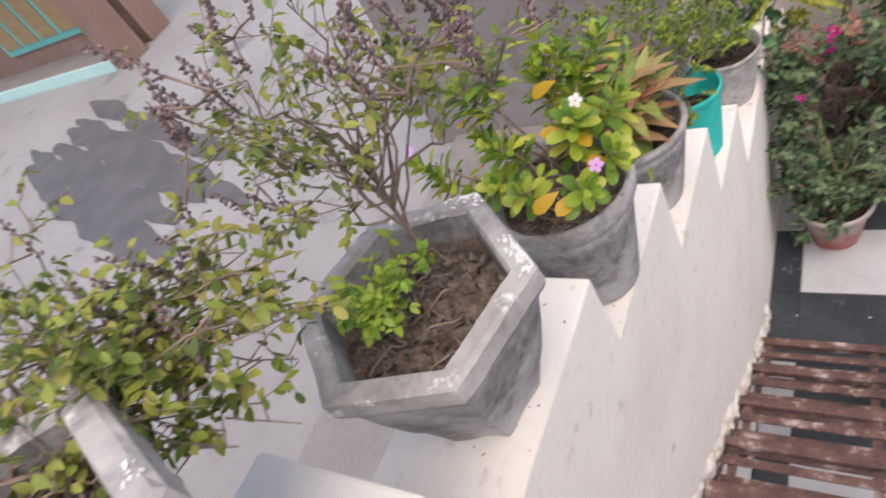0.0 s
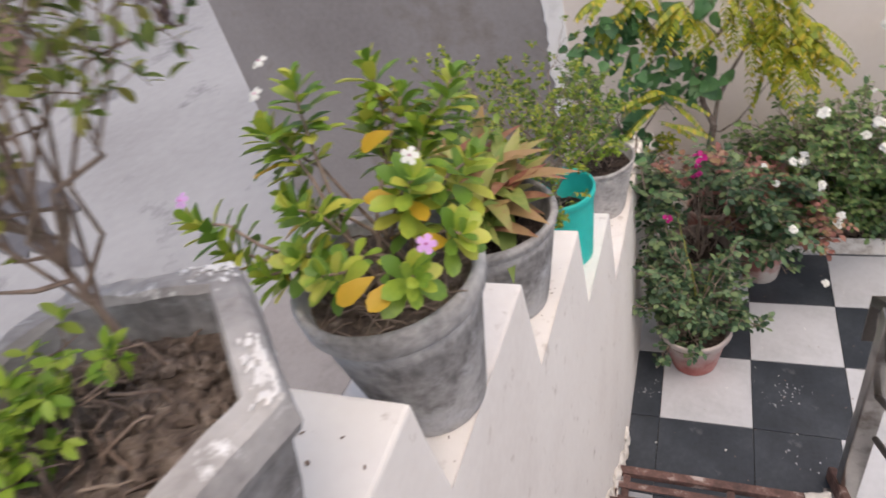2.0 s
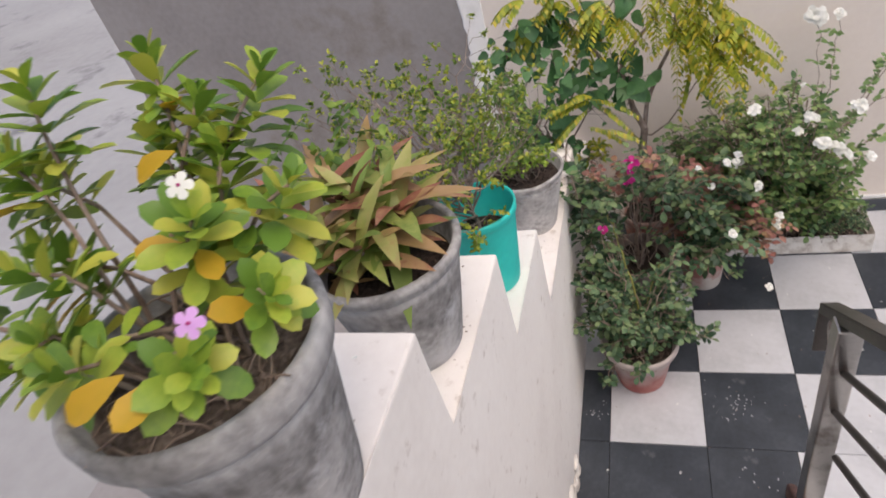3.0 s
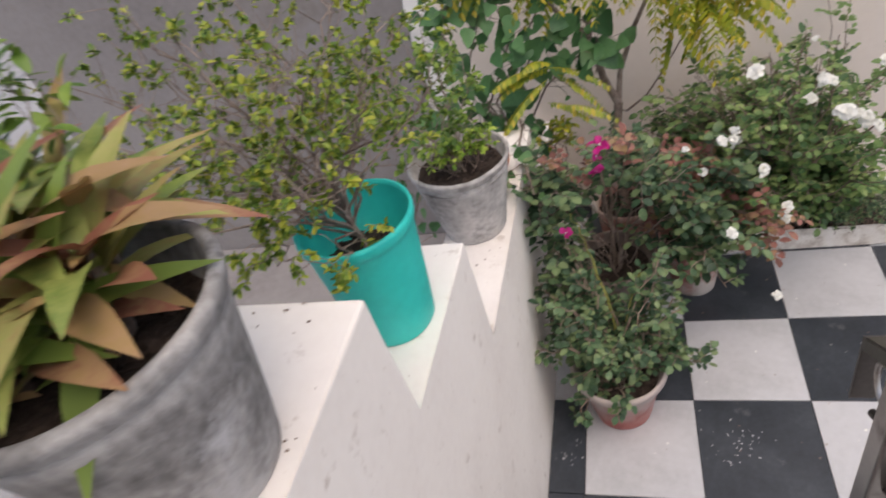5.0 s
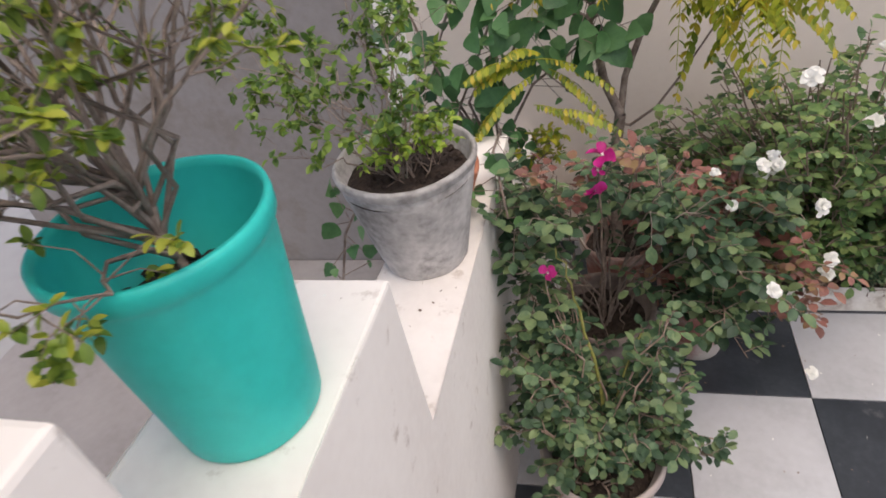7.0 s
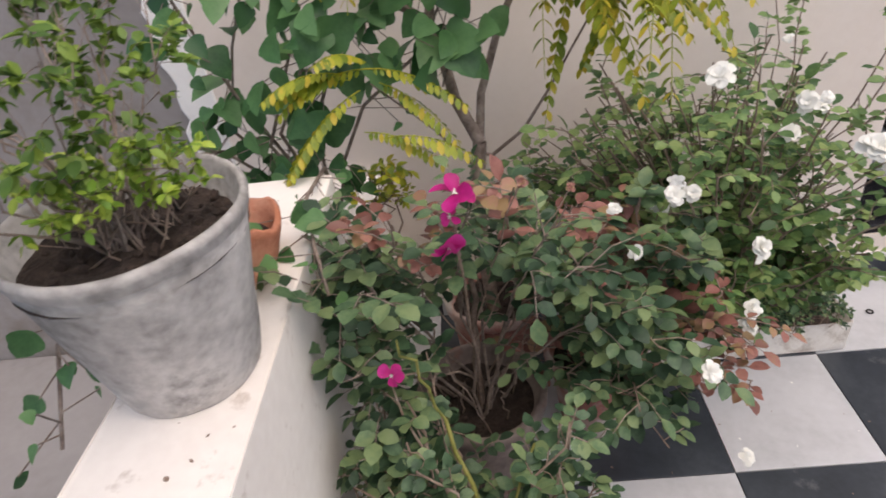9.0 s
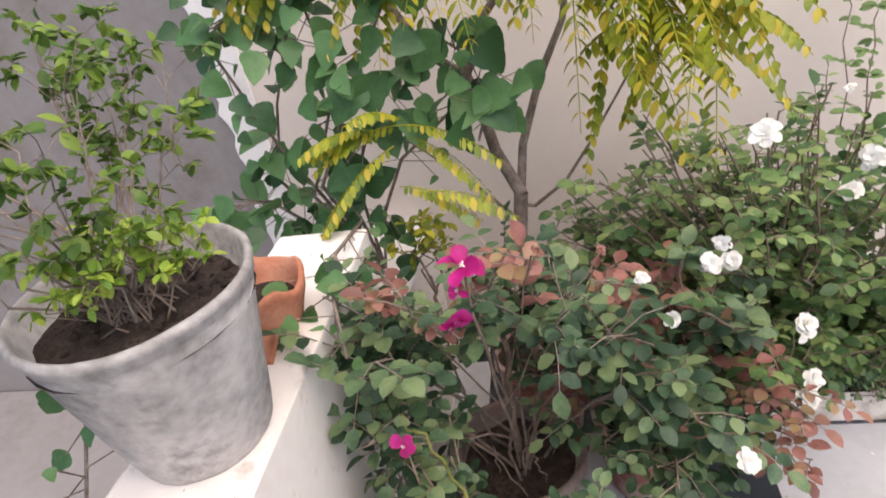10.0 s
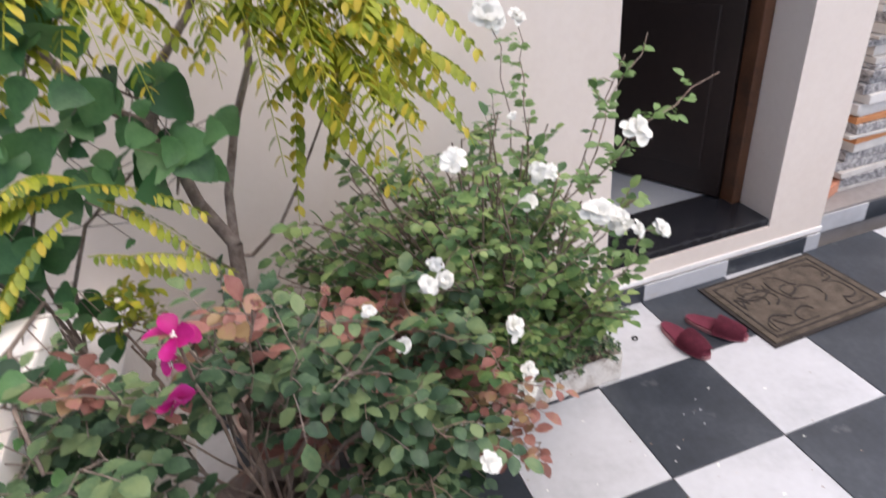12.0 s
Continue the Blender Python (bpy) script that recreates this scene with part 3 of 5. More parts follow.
def hexagon_planter(loc, r, h, mat, label, turn, seed):
    pot = thing("hexagonal_planter", loc, label, "planter", "potted plants on the stepped wall", turn=turn)
    wall = 0.032
    prof = [(r * 0.48, 0.0), (r * 0.51, 0.01), (r * 0.64, h * 0.27), (r * 0.7, h * 0.36), (r * 0.83, h * 0.6), (r * 0.91, h - 0.058), (r * 0.97, h - 0.048), (r, h - 0.036), (r, h - 0.006), (r - 0.007, h), (r - wall, h), (r - wall - 0.006, h - 0.008), (r * 0.76, h - 0.1)]
    bm = lathe(prof, 6)
    bmesh.ops.subdivide_edges(bm, edges=[e for e in bm.edges if e.calc_length() > 0.05 and abs(e.verts[0].co.z - e.verts[1].co.z) < 0.001], cuts=9)
    for v in bm.verts:
        v.co += v.co.normalized() * (0.004 * noise.noise(v.co * 22) + 0.0025 * noise.noise(v.co * 70)) + Vector((0, 0, 0.0025 * noise.noise(v.co * 40)))
    for fc in bm.faces:
        c = fc.calc_center_median()
        fc.material_index = 1 if c.z > h - 0.038 and math.hypot(c.x, c.y) > (r - wall) * 0.82 else 0
    shell = part("body", bm, mat, pot)
    shell.data.materials.append(M["rim"])
    inner = r - wall - 0.006

    def squash(a, z):
        s = (a + math.pi / 6) % (math.pi / 3) - math.pi / 6
        return math.cos(math.pi / 6) / math.cos(math.pi / 6 - abs(s))

    soil_disc(inner * 0.97, h - 0.055, pot, M["soil"], sides=48, rough=0.022, squash=squash, seed=seed)
    clods(inner * 0.84, h - 0.052, pot, M["soil"], 420, seed, 0.011)
    rnd = random.Random(seed + 40)
    bm = bmesh.new()
    for k in range(170 if seed == 1 else 18):
        a = rnd.gauss(0.13, 0.1) if k % 3 else rnd.gauss(1.13, 0.09)
        d = (r - 0.003 - abs(rnd.gauss(0, 0.008))) * squash(a, 0)
        size = rnd.uniform(0.0006, 0.0028)
        bmesh.ops.create_icosphere(bm, subdivisions=1, radius=1, matrix=Matrix.Translation((d * math.cos(a), d * math.sin(a), h + 0.0005)) @ Matrix.Rotation(a + 1.57, 4, "Z") @ Matrix.Diagonal((size * rnd.uniform(0.8, 3.0), size, 0.001, 1)))
    part("paint_splash", bm, M["white"], pot, "white paint splashed on the rim")["kind"] = "stuff"
    straw = Tubes()
    for k in range(26):
        a, d = rnd.uniform(0, 6.28), rnd.uniform(0.02, inner * 0.8)
        p = Vector((d * math.cos(a), d * math.sin(a), h - 0.06))
        straw.add(bent(p, p + scatter_dir(rnd, 0.3) * rnd.uniform(0.04, 0.1) + Vector((0, 0, 0.015)), 0.02, rnd, 6, 0.008), 0.0022, 0.001, 5)
    straw.make("dry_twig", M["twig"], pot)["kind"] = "stuff"
    return pot


POT_A, POT_O = (-0.663, -1.7, 2.08), (-0.675, -2.176, 2.33)
POT_B, POT_C, POT_D, POT_E = (-0.632, -1.283, 1.855), (-0.668, -0.795, 1.588), (-0.642, -0.285, 1.286), (-0.651, 0.417, 0.942)
hexagon_planter(POT_A, 0.186, 0.292, M["pot"], "grey cement hexagonal planter with chipped white rim", 15, 1)
hexagon_planter(POT_O, 0.186, 0.32, M["pot"], "grey cement hexagonal planter with dry brown soil", 42, 2)
round_pot(POT_B, 0.144, 0.092, 0.29, 0.016, M["pot"], "round grey cement pot with thick worn rim", M["soil"], lip=0.05, lip_out=0.006, fill=0.03, seed=3)
round_pot(POT_C, 0.155, 0.1, 0.27, 0.018, M["pot"], "round grey cement pot stained dark at the base", M["soil_dark"], lip=0.03, lip_out=0.004, fill=0.055, seed=4)
round_pot(POT_E, 0.156, 0.098, 0.27, 0.013, M["pot_pale"], "pale weathered cement pot with flared worn rim", M["soil_dark"], lip=0.028, lip_out=0.002, fill=0.045, wobble=0.03, seed=6)


def teal_bucket(loc):
    b = thing("bucket", loc, "bright teal plastic bucket used as a planter", "bucket", "potted plants on the stepped wall")
    r0, r1, h = 0.084, 0.114, 0.275
    prof = [(r0 * 0.94, 0), (r0, 0.008)]
    prof += [(r0 + (r1 - 0.004 - r0) * k / 8, h * k / 8) for k in range(1, 8)]
    prof += [(r1 - 0.004, h - 0.026), (r1 - 0.001, h - 0.022), (r1, h - 0.008), (r1 - 0.001, h), (r1 - 0.007, h), (r1 - 0.009, h - 0.01), (r0 - 0.004, h - 0.16)]
    part("body", lathe(prof, 64), M["bucket"], b, "", True)
    soil_disc(0.094, h - 0.105, b, M["soil_dark"], seed=7, rough=0.018)
    clods(0.09, h - 0.1, b, M["soil_dark"], 70, 7)


teal_bucket(POT_D)
FLOOR_POTS = "rose pots on the checkered floor"
POT_P1, POT_P2, POT_P3, POT_P4 = (-0.26, 0.365, 0.008), (-0.26, 0.85, 0.008), (-0.2, 1.205, 0.008), (0.06, 1.03, 0.008)
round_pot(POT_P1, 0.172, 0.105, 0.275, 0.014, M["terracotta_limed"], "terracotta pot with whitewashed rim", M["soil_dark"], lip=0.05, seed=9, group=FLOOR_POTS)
round_pot(POT_P2, 0.168, 0.105, 0.36, 0.02, M["old_clay"], "weathered grey clay pot holding the rose bush", M["soil_dark"], lip=0.05, seed=10, group=FLOOR_POTS)
round_pot(POT_P3, 0.15, 0.1, 0.38, 0.016, M["terracotta"], "old terracotta pot against the house wall", M["soil_dark"], lip=0.05, seed=11, group=FLOOR_POTS)
round_pot(POT_P4, 0.14, 0.09, 0.3, 0.016, M["terracotta"], "terracotta pot hidden among rose leaves", M["soil_dark"], lip=0.05, seed=12, group=FLOOR_POTS)


def trough(loc):
    t = thing("trough_planter", loc, "long low cement trough planter with pale chipped rim", "planter")
    bm = box(0, 0.72, 0, 0.27, 0, 0.125)
    top = max(bm.faces, key=lambda f: f.calc_center_median().z)
    res = bmesh.ops.inset_region(bm, faces=[top], thickness=0.025)
    bmesh.ops.translate(bm, verts=top.verts[:], vec=(0, 0, -0.05))
    bmesh.ops.bevel(bm, geom=bm.edges[:], offset=0.006, segments=2, affect="EDGES")
    part("body", bm, M["plaster"], t)
    bm = bmesh.new()
    bmesh.ops.create_grid(bm, x_segments=40, y_segments=16, size=0.5, matrix=Matrix.Translation((0.36, 0.135, 0.095)) @ Matrix.Diagonal((0.666, 0.216, 1, 1)))
    for v in bm.verts:
        v.co.z += 0.012 * noise.noise(v.co * 40)
    part("soil", bm, M["soil_dark"], t, "", True)


trough((0.17, 1.205, 0.008))


# ---- plants ----
def shrub(name, loc, label, leaf_mat, seed, tips, twigs=6, twig_len=0.16, leaves=9, size=0.045, width=0.55, stem_mat="bark", stem_r=0.009, base_r=0.02, flat=0.7, shape=LEAF, category="shrub", clump=0.0, bare=0.35, wob=0.025, trunk=None):
    """A woody plant: limbs to the given tips, side twigs on them, leaves on the twigs."""
    rnd = random.Random(seed)
    plant = thing(name, loc, label, category)
    v, f = [], []
    if trunk:
        stem = Tubes()
        spine = bent((0, 0, -0.03), trunk, 0, rnd, 6, 0.006)
        stem.add(spine, stem_r * 2.0, stem_r * 1.1, 8)
        stem.make("trunk", M[stem_mat], plant)
    for tip in tips:
        wood = Tubes()
        start = along(spine, rnd.uniform(0.45, 0.99))[0] if trunk else Vector((rnd.uniform(-base_r, base_r), rnd.uniform(-base_r, base_r), -0.02))
        pts = bent(start, tip, 0.03, rnd, 7, wob)
        wood.add(pts, stem_r, stem_r * 0.3, 6)
        for n in range(twigs):
            s = bare + (1 - bare) * (n + rnd.random()) / twigs
            p, d = along(pts, min(s, 0.999))
            way = (d * 0.6 + scatter_dir(rnd, flat)).normalized()
            end = p + way * twig_len * rnd.uniform(0.5, 1.1) + Vector((0, 0, 0.02))
            tw = bent(p, end, 0.01, rnd, 4, 0.008)
            wood.add(tw, stem_r * 0.35, stem_r * 0.15, 4)
            for m in range(leaves):
                q = (0.25 + 0.75 * (m + rnd.random()) / leaves) if not clump else 1 - clump * rnd.random()
                at, dd = along(tw, min(q, 0.999))
                w = (dd * 0.5 + scatter_dir(rnd, 0.8)).normalized()
                leng = size * rnd.uniform(0.6, 1.15)
                leaf_shape(v, f, at, w, Vector((rnd.uniform(-0.4, 0.4), rnd.uniform(-0.4, 0.4), 1)), leng, leng * width, shape, rnd.uniform(0.1, 0.5), rnd.uniform(0.0, 0.4))
        wood.make("branch", M[stem_mat], plant)
    lv = mesh_object("foliage", v, f, M[leaf_mat], plant, "", True)
    lv["kind"] = "stuff"
    return plant


def tips_in(seed, count, centre, spread, low=-1.0):
    """Limb tips spread evenly through an ellipsoid's shell."""
    rnd = random.Random(seed)
    out = []
    while len(out) < count:
        d = Vector((rnd.uniform(-1, 1), rnd.uniform(-1, 1), rnd.uniform(low, 1)))
        if 0.45 < d.length < 1:
            out.append(Vector(centre) + Vector((d.x * spread[0], d.y * spread[1], d.z * spread[2])))
    return out


def seed_spikes(plant, tips, seed, count=2, length=0.09):
    """Dry flower spikes with whorls of small husks."""
    rnd = random.Random(seed)
    wood = Tubes()
    bm = bmesh.new()
    for tip in tips:
        for _ in range(count):
            a = Vector(tip) + scatter_dir(rnd) * 0.05
            b = a + (Vector((rnd.uniform(-0.5, 0.5), rnd.uniform(-0.5, 0.5), 1))).normalized() * length * rnd.uniform(0.7, 1.2)
            wood.add(bent(Vector(tip), a, 0, rnd, 3, 0.004) + bent(a, b, 0, rnd, 4, 0.004)[1:], 0.0018, 0.0008, 4)
            for k in range(9):
                p = a.lerp(b, k / 9)
                for m in range(4):
                    d = scatter_dir(rnd, 0.4) * 0.005
                    bmesh.ops.create_icosphere(bm, subdivisions=1, radius=1, matrix=Matrix.Translation(p + d) @ Euler((rnd.random() * 3, rnd.random() * 3, 0)).to_matrix().to_4x4() @ Matrix.Diagonal((0.0016, 0.0032, 0.0024, 1)))
    wood.make("spike_stem", M["twig"], plant)["kind"] = "stuff"
    ob = part("seed_head", bm, M["spike"], plant, "dry purple-brown seed spikes")
    ob["kind"] = "stuff"


# Holy basil in the hexagonal planter.
basil_tips = tips_in(21, 17, (0.05, -0.02, 0.37), (0.24, 0.19, 0.12), -1.0) + [Vector((-0.12, -0.06, 0.25)), Vector((-0.16, 0.02, 0.28)), Vector((-0.1, -0.1, 0.2)), Vector((0.02, -0.12, 0.24)), Vector((-0.2, 0.06, 0.24))]
basil = shrub("basil_shrub", (-0.7, -1.605, 2.3), "straggly holy basil with olive leaves and dry seed spikes", "leaf_basil", 22, basil_tips, 8, 0.075, 6, 0.018, 0.52, "twig", 0.0024, 0.006, bare=0.35, wob=0.03, trunk=(0.03, -0.015, 0.25))
seed_spikes(basil, [t for t in basil_tips if t.z > 0.36], 23, 3, 0.06)
seed_spikes(basil, [t for t in basil_tips if t.x < -0.09], 26, 2, 0.06)
shrub("basil_seedlings", (-0.685, -1.745, 2.315), "fresh green basil seedlings in dry soil", "leaf_fresh", 25, tips_in(24, 11, (0.0, 0.0, 0.045), (0.045, 0.04, 0.035), 0) + [Vector((0.01, 0.08, 0.05)), Vector((-0.02, 0.1, 0.06)), Vector((0.03, 0.1, 0.04)), Vector((-0.05, 0.09, 0.05))], 4, 0.022, 7, 0.02, 0.5, "twig", 0.0018, 0.03, clump=0.5)

# Shrub in the planter on the higher step.
o_tips = tips_in(31, 14, (-0.2, 0.17, 0.14), (0.3, 0.25, 0.16), -0.8) + [Vector((x + 0.72, y + 2.11, z)) for x, y, z in ((-0.72, -1.76, 0.0), (-0.65, -1.81, 0.02), (-0.66, -1.83, -0.03), (-0.62, -1.8, 0.03), (-0.78, -1.72, 0.02), (-0.79, -1.87, 0.0), (-0.8, -1.8, 0.06), (-0.91, -1.83, -0.02), (-0.7, -1.9, 0.04), (-0.95, -1.87, 0.03), (-1.05, -1.84, 0.0), (-0.85, -1.75, -0.02), (-0.7, -1.78, 0.05), (-0.65, -1.8, 0.03), (-0.7, -1.84, 0.05), (-0.68, -1.73, 0.03), (-0.72, -1.75, 0.07), (-0.61, -1.81, 0.04), (-0.75, -1.8, 0.06), (-0.64, -1.86, 0.03), (-0.78, -1.84, 0.08), (-0.68, -1.88, -0.04), (-0.74, -1.93, -0.02), (-0.8, -1.9, -0.06), (-0.6, -1.9, -0.02), (-0.86, -1.86, -0.05), (-0.64, -1.94, 0.0), (-0.78, -1.96, 0.03))]
o_plant = shrub("basil_shrub", (POT_O[0] - 0.04, POT_O[1] + 0.02, 2.52), "half-dry holy basil with bare twigs and yellow-green leaves", "leaf_basil", 32, o_tips, 8, 0.1, 7, 0.02, 0.55, "twig", 0.003, 0.012, bare=0.25, wob=0.035, trunk=(-0.08, 0.06, 0.1))
seed_spikes(o_plant, o_tips[:9], 33, 2, 0.08)

# Yellow-green shrub in the bucket.
shrub("bucket_shrub", (POT_D[0] + 0.005, POT_D[1] + 0.0, 1.45), "twiggy shrub with sparse yellow-green leaves", "leaf_shrub", 41, [t for t in tips_in(42, 46, (-0.17, 0.1, 0.31), (0.4, 0.38, 0.24), -1.0) if t.z > 0.22 or t.x < -0.25] + [Vector((0.02, -0.17, 0.15)), Vector((-0.09, -0.17, 0.15)), Vector((-0.05, -0.19, 0.17))], 10, 0.1, 16, 0.0155, 0.56, "bark", 0.0032, 0.01, bare=0.4, wob=0.03, trunk=(-0.035, 0.03, 0.14), clump=0.32)

# Leafy bush in the pale pot.
shrub("leafy_bush", (POT_E[0] + 0.0, POT_E[1] + 0.0, 1.18), "bushy plant with small bright green leaves", "leaf_bush", 51, tips_in(52, 24, (-0.14, 0.05, 0.21), (0.32, 0.24, 0.17), -0.95), 8, 0.075, 8, 0.023, 0.6, "bark", 0.0022, 0.03, bare=0.5, clump=0.45)
shrub("pot_seedlings", (POT_E[0], POT_E[1], 1.172), "low bright green sprigs round the pot's edge", "leaf_fresh", 53, [Vector((0.1 * math.cos(a), 0.1 * math.sin(a), 0.06 + 0.02 * math.sin(3 * a))) for a in (0.0, 0.4, -0.5, 2.6, 3.3, 3.8, 4.3, 5.0)] + [Vector((0.085, -0.03, 0.1)), Vector((0.06, -0.05, 0.12)), Vector((0.1, -0.01, 0.08)), Vector((-0.04, -0.07, 0.09))], 5, 0.03, 8, 0.019, 0.55, "twig", 0.0018, 0.06, category="herb", clump=0.6)


# Periwinkle: whorls of oval leaves on bare stems.
def leaf_mesh(name, mat, length, width, shape, fold, droop):
    v, f = [], []
    leaf_shape(v, f, Vector((0, 0, 0)), Vector((0, 1, 0)), Vector((0, 0, 1)), length, width, shape, fold, droop)
    me = bpy.data.meshes.new(name)
    me.from_pydata([tuple(p) for p in v], [], f)
    me.polygons.foreach_set("use_smooth", [True] * len(me.polygons))
    me.materials.append(mat)
    return me


def set_leaf(me, parent, at, way, up, scale, name="leaf"):
    ob = new(name, me)
    ob.parent = parent
    way = way.normalized()
    side = way.cross(up).normalized()
    up = side.cross(way)
    m = Matrix((side, way, up)).transposed().to_4x4()
    ob.matrix_basis = Matrix.Translation(at) @ m @ Matrix.Scale(scale, 4)
    return ob


def flower(parent, at, normal, petals, size, mat, eye_mat, width=0.7):
    side = normal.cross(Vector((0.3, 0.9, 0.2))).normalized()
    v, f = [], []
    other = normal.cross(side)
    for k in range(petals):
        a = 2 * math.pi * k / petals
        leaf_shape(v, f, at, side * math.cos(a) + other * math.sin(a), normal, size, size * width, OVAL, -0.1, 0.15)
    head = mesh_object("flower", v, f, mat, parent, "", True)
    bm = bmesh.new()
    bmesh.ops.create_icosphere(bm, subdivisions=1, radius=size * 0.14, matrix=Matrix.Translation(at + normal * size * 0.06))
    part("flower_eye", bm, eye_mat, head)
    return head


def periwinkle():
    rnd = random.Random(61)
    plant = thing("periwinkle_plant", (POT_B[0], POT_B[1], POT_B[2] + 0.255), "periwinkle with whorls of glossy yellow-green leaves", "plant")
    meshes = [leaf_mesh("leaf", M["leaf_peri"], 0.056, w, OVAL, 0.3, d) for w, d in ((0.027, 0.15), (0.03, 0.3), (0.024, 0.05))]
    yellow = leaf_mesh("leaf", M["leaf_yellow"], 0.06, 0.032, OVAL, 0.25, 0.2)
    heads = ((-0.728, -1.191, 2.392), (-0.655, -1.111, 2.374), (-0.609, -1.132, 2.329), (-0.531, -1.123, 2.346), (-0.495, -1.206, 2.272), (-0.833, -1.177, 2.306), (-0.49, -1.301, 2.223), (-0.52, -1.387, 2.226), (-0.548, -1.277, 2.29), (-0.64, -1.4, 2.235), (-0.7, -1.36, 2.225), (-0.853, -1.35, 2.275), (-0.831, -1.349, 2.217), (-0.707, -1.326, 2.28), (-0.66, -1.15, 2.31), (-0.57, -1.17, 2.3), (-0.76, -1.26, 2.25), (-0.76, -1.37, 2.2), (-0.6, -1.22, 2.25), (-0.78, -1.22, 2.34))
    tips = [Vector((x - POT_B[0], y - POT_B[1], z - POT_B[2] - 0.255)) for x, y, z in heads]
    for n, tip in enumerate(tips):
        a = rnd.uniform(0, 6.28)
        pts = bent((0.05 * math.cos(a), 0.05 * math.sin(a), -0.01), tip, 0.03, rnd, 6, 0.008)
        wood = Tubes()
        wood.add(pts, 0.0034, 0.0018, 6)
        wood.make("stem", M["twig"], plant)
        end, d = along(pts, 0.999)
        d = (d + Vector((0, 0, 0.7))).normalized()
        low = tip.z < 0.14
        for k in range(16 if low else 24):
            level = k // 4
            at = end - d * (0.012 if low else 0.0145) * level
            around = d.cross(Vector((0.2, 0.9, 0.3))).normalized()
            around = Matrix.Rotation(k * 1.5708 + level * 0.8 + n + rnd.uniform(-0.25, 0.25), 3, d) @ around
            rise = (1.9, 1.1, 0.7, 0.4, 0.3, 0.1)[level] + rnd.uniform(-0.2, 0.2)
            size = (0.55, 0.78, 0.92, 0.98, 0.98, 0.9)[level] * rnd.uniform(0.8, 1.1) * (0.92 if low else 1.0)
            me = yellow if level > 2 and rnd.random() < 0.06 else rnd.choice(meshes)
            set_leaf(me, plant, at, around + d * rise, d + Vector((0, 0, 0.3)), size)
        for k in range(5):
            at, dd = along(pts, rnd.uniform(0.55, 0.9))
            set_leaf(yellow if low and rnd.random() < 0.08 else rnd.choice(meshes), plant, at, scatter_dir(rnd, 0.4) + Vector((0, 0, 0.3)), Vector((0, 0, 1)), rnd.uniform(0.45, 0.8))
    for x, y, z, way in ((-0.565, -1.4, 2.24, (-0.6, -0.6, -0.1)), (-0.543, -1.385, 2.22, (-0.3, -0.8, 0.1)), (-0.6, -1.2, 2.315, (-0.9, -0.3, -0.2))):
        set_leaf(yellow, plant, Vector((x - POT_B[0], y - POT_B[1], z - POT_B[2] - 0.255)), Vector(way), Vector((0.2, -0.4, 0.8)), 0.9)
    for x, y, z, nrm, mat in ((-0.496, -1.381, 2.276, (0.3, -0.6, 0.7), "petal_lilac"), (-0.542, -1.276, 2.325, (0.3, -0.6, 0.7), "petal_white"), (-0.86, -1.345, 2.31, (-0.1, -0.6, 0.8), "petal_lilac"), (-0.76, -1.2, 2.43, (-0.2, -0.3, 0.9), "petal_white"), (-0.8, -1.19, 2.38, (-0.2, -0.5, 0.8), "petal_white")):
        at = (x - POT_B[0], y - POT_B[1], z - POT_B[2] - 0.255)
        flower(plant, Vector(at), Vector(nrm).normalized(), 5, 0.0125, M[mat], M["petal_pink"], 0.75)
    clutter = Tubes()
    for _ in range(60):
        a, d = rnd.uniform(0, 6.28), rnd.uniform(0.02, 0.115)
        p = Vector((d * math.cos(a), d * math.sin(a), 0.008))
        clutter.add(bent(p, p + scatter_dir(rnd, 0.35) * 0.06, 0.01, rnd, 4, 0.005), 0.0018, 0.001, 4)
    ob = clutter.make("dry_straw", M["twig"], plant)
    ob["kind"] = "stuff"


periwinkle()


def cordyline():
    rnd = random.Random(71)
    plant = thing("cordyline_plant", (POT_C[0] - 0.02, POT_C[1] + 0.03, POT_C[2] + 0.21), "cordyline with long bronze and green strap leaves", "plant")
    meshes = [leaf_mesh("leaf", M["leaf_cord"], 0.155, w, LANCE, 0.3, d) for w, d in ((0.042, 0.45), (0.049, 0.75), (0.039, 0.25), (0.046, 0.95))]
    for n, (x, y, h) in enumerate(((-0.01, 0, 0.16), (-0.06, 0.03, 0.15), (0.03, 0.04, 0.13), (-0.06, -0.05, 0.12), (0.03, -0.03, 0.1), (0.05, 0.0, 0.12), (0.01, -0.075, 0.11), (-0.04, -0.09, 0.1), (-0.02, 0.07, 0.13))):
        base = Vector((x * 0.7, y * 0.7, -0.01))
        top = Vector((x * 1.3, y * 1.3, h))
        pts = bent(base, top, 0, rnd, 4, 0.004)
        wood = Tubes()
        wood.add(pts, 0.008, 0.006, 7)
        wood.make("stem", M["bark"], plant)
        for k in range(14):
            at, d = along(pts, 0.5 + 0.49 * k / 14)
            a = k * 2.4 + n
            out = Vector((math.cos(a), math.sin(a), 0.45 + 1.5 * k / 14 + rnd.uniform(-0.15, 0.15)))
            set_leaf(rnd.choice(meshes), plant, at, out, Vector((0, 0, 1)), rnd.uniform(0.6, 1.0))
    for x, y, z in ((0.045, -0.06, 0.03), (-0.02, -0.1, 0.025)):
        for k in range(6):
            a = k * 1.05
            set_leaf(meshes[2], plant, Vector((x, y, z)), Vector((math.cos(a), math.sin(a), 0.5)), Vector((0, 0, 1)), 0.3)


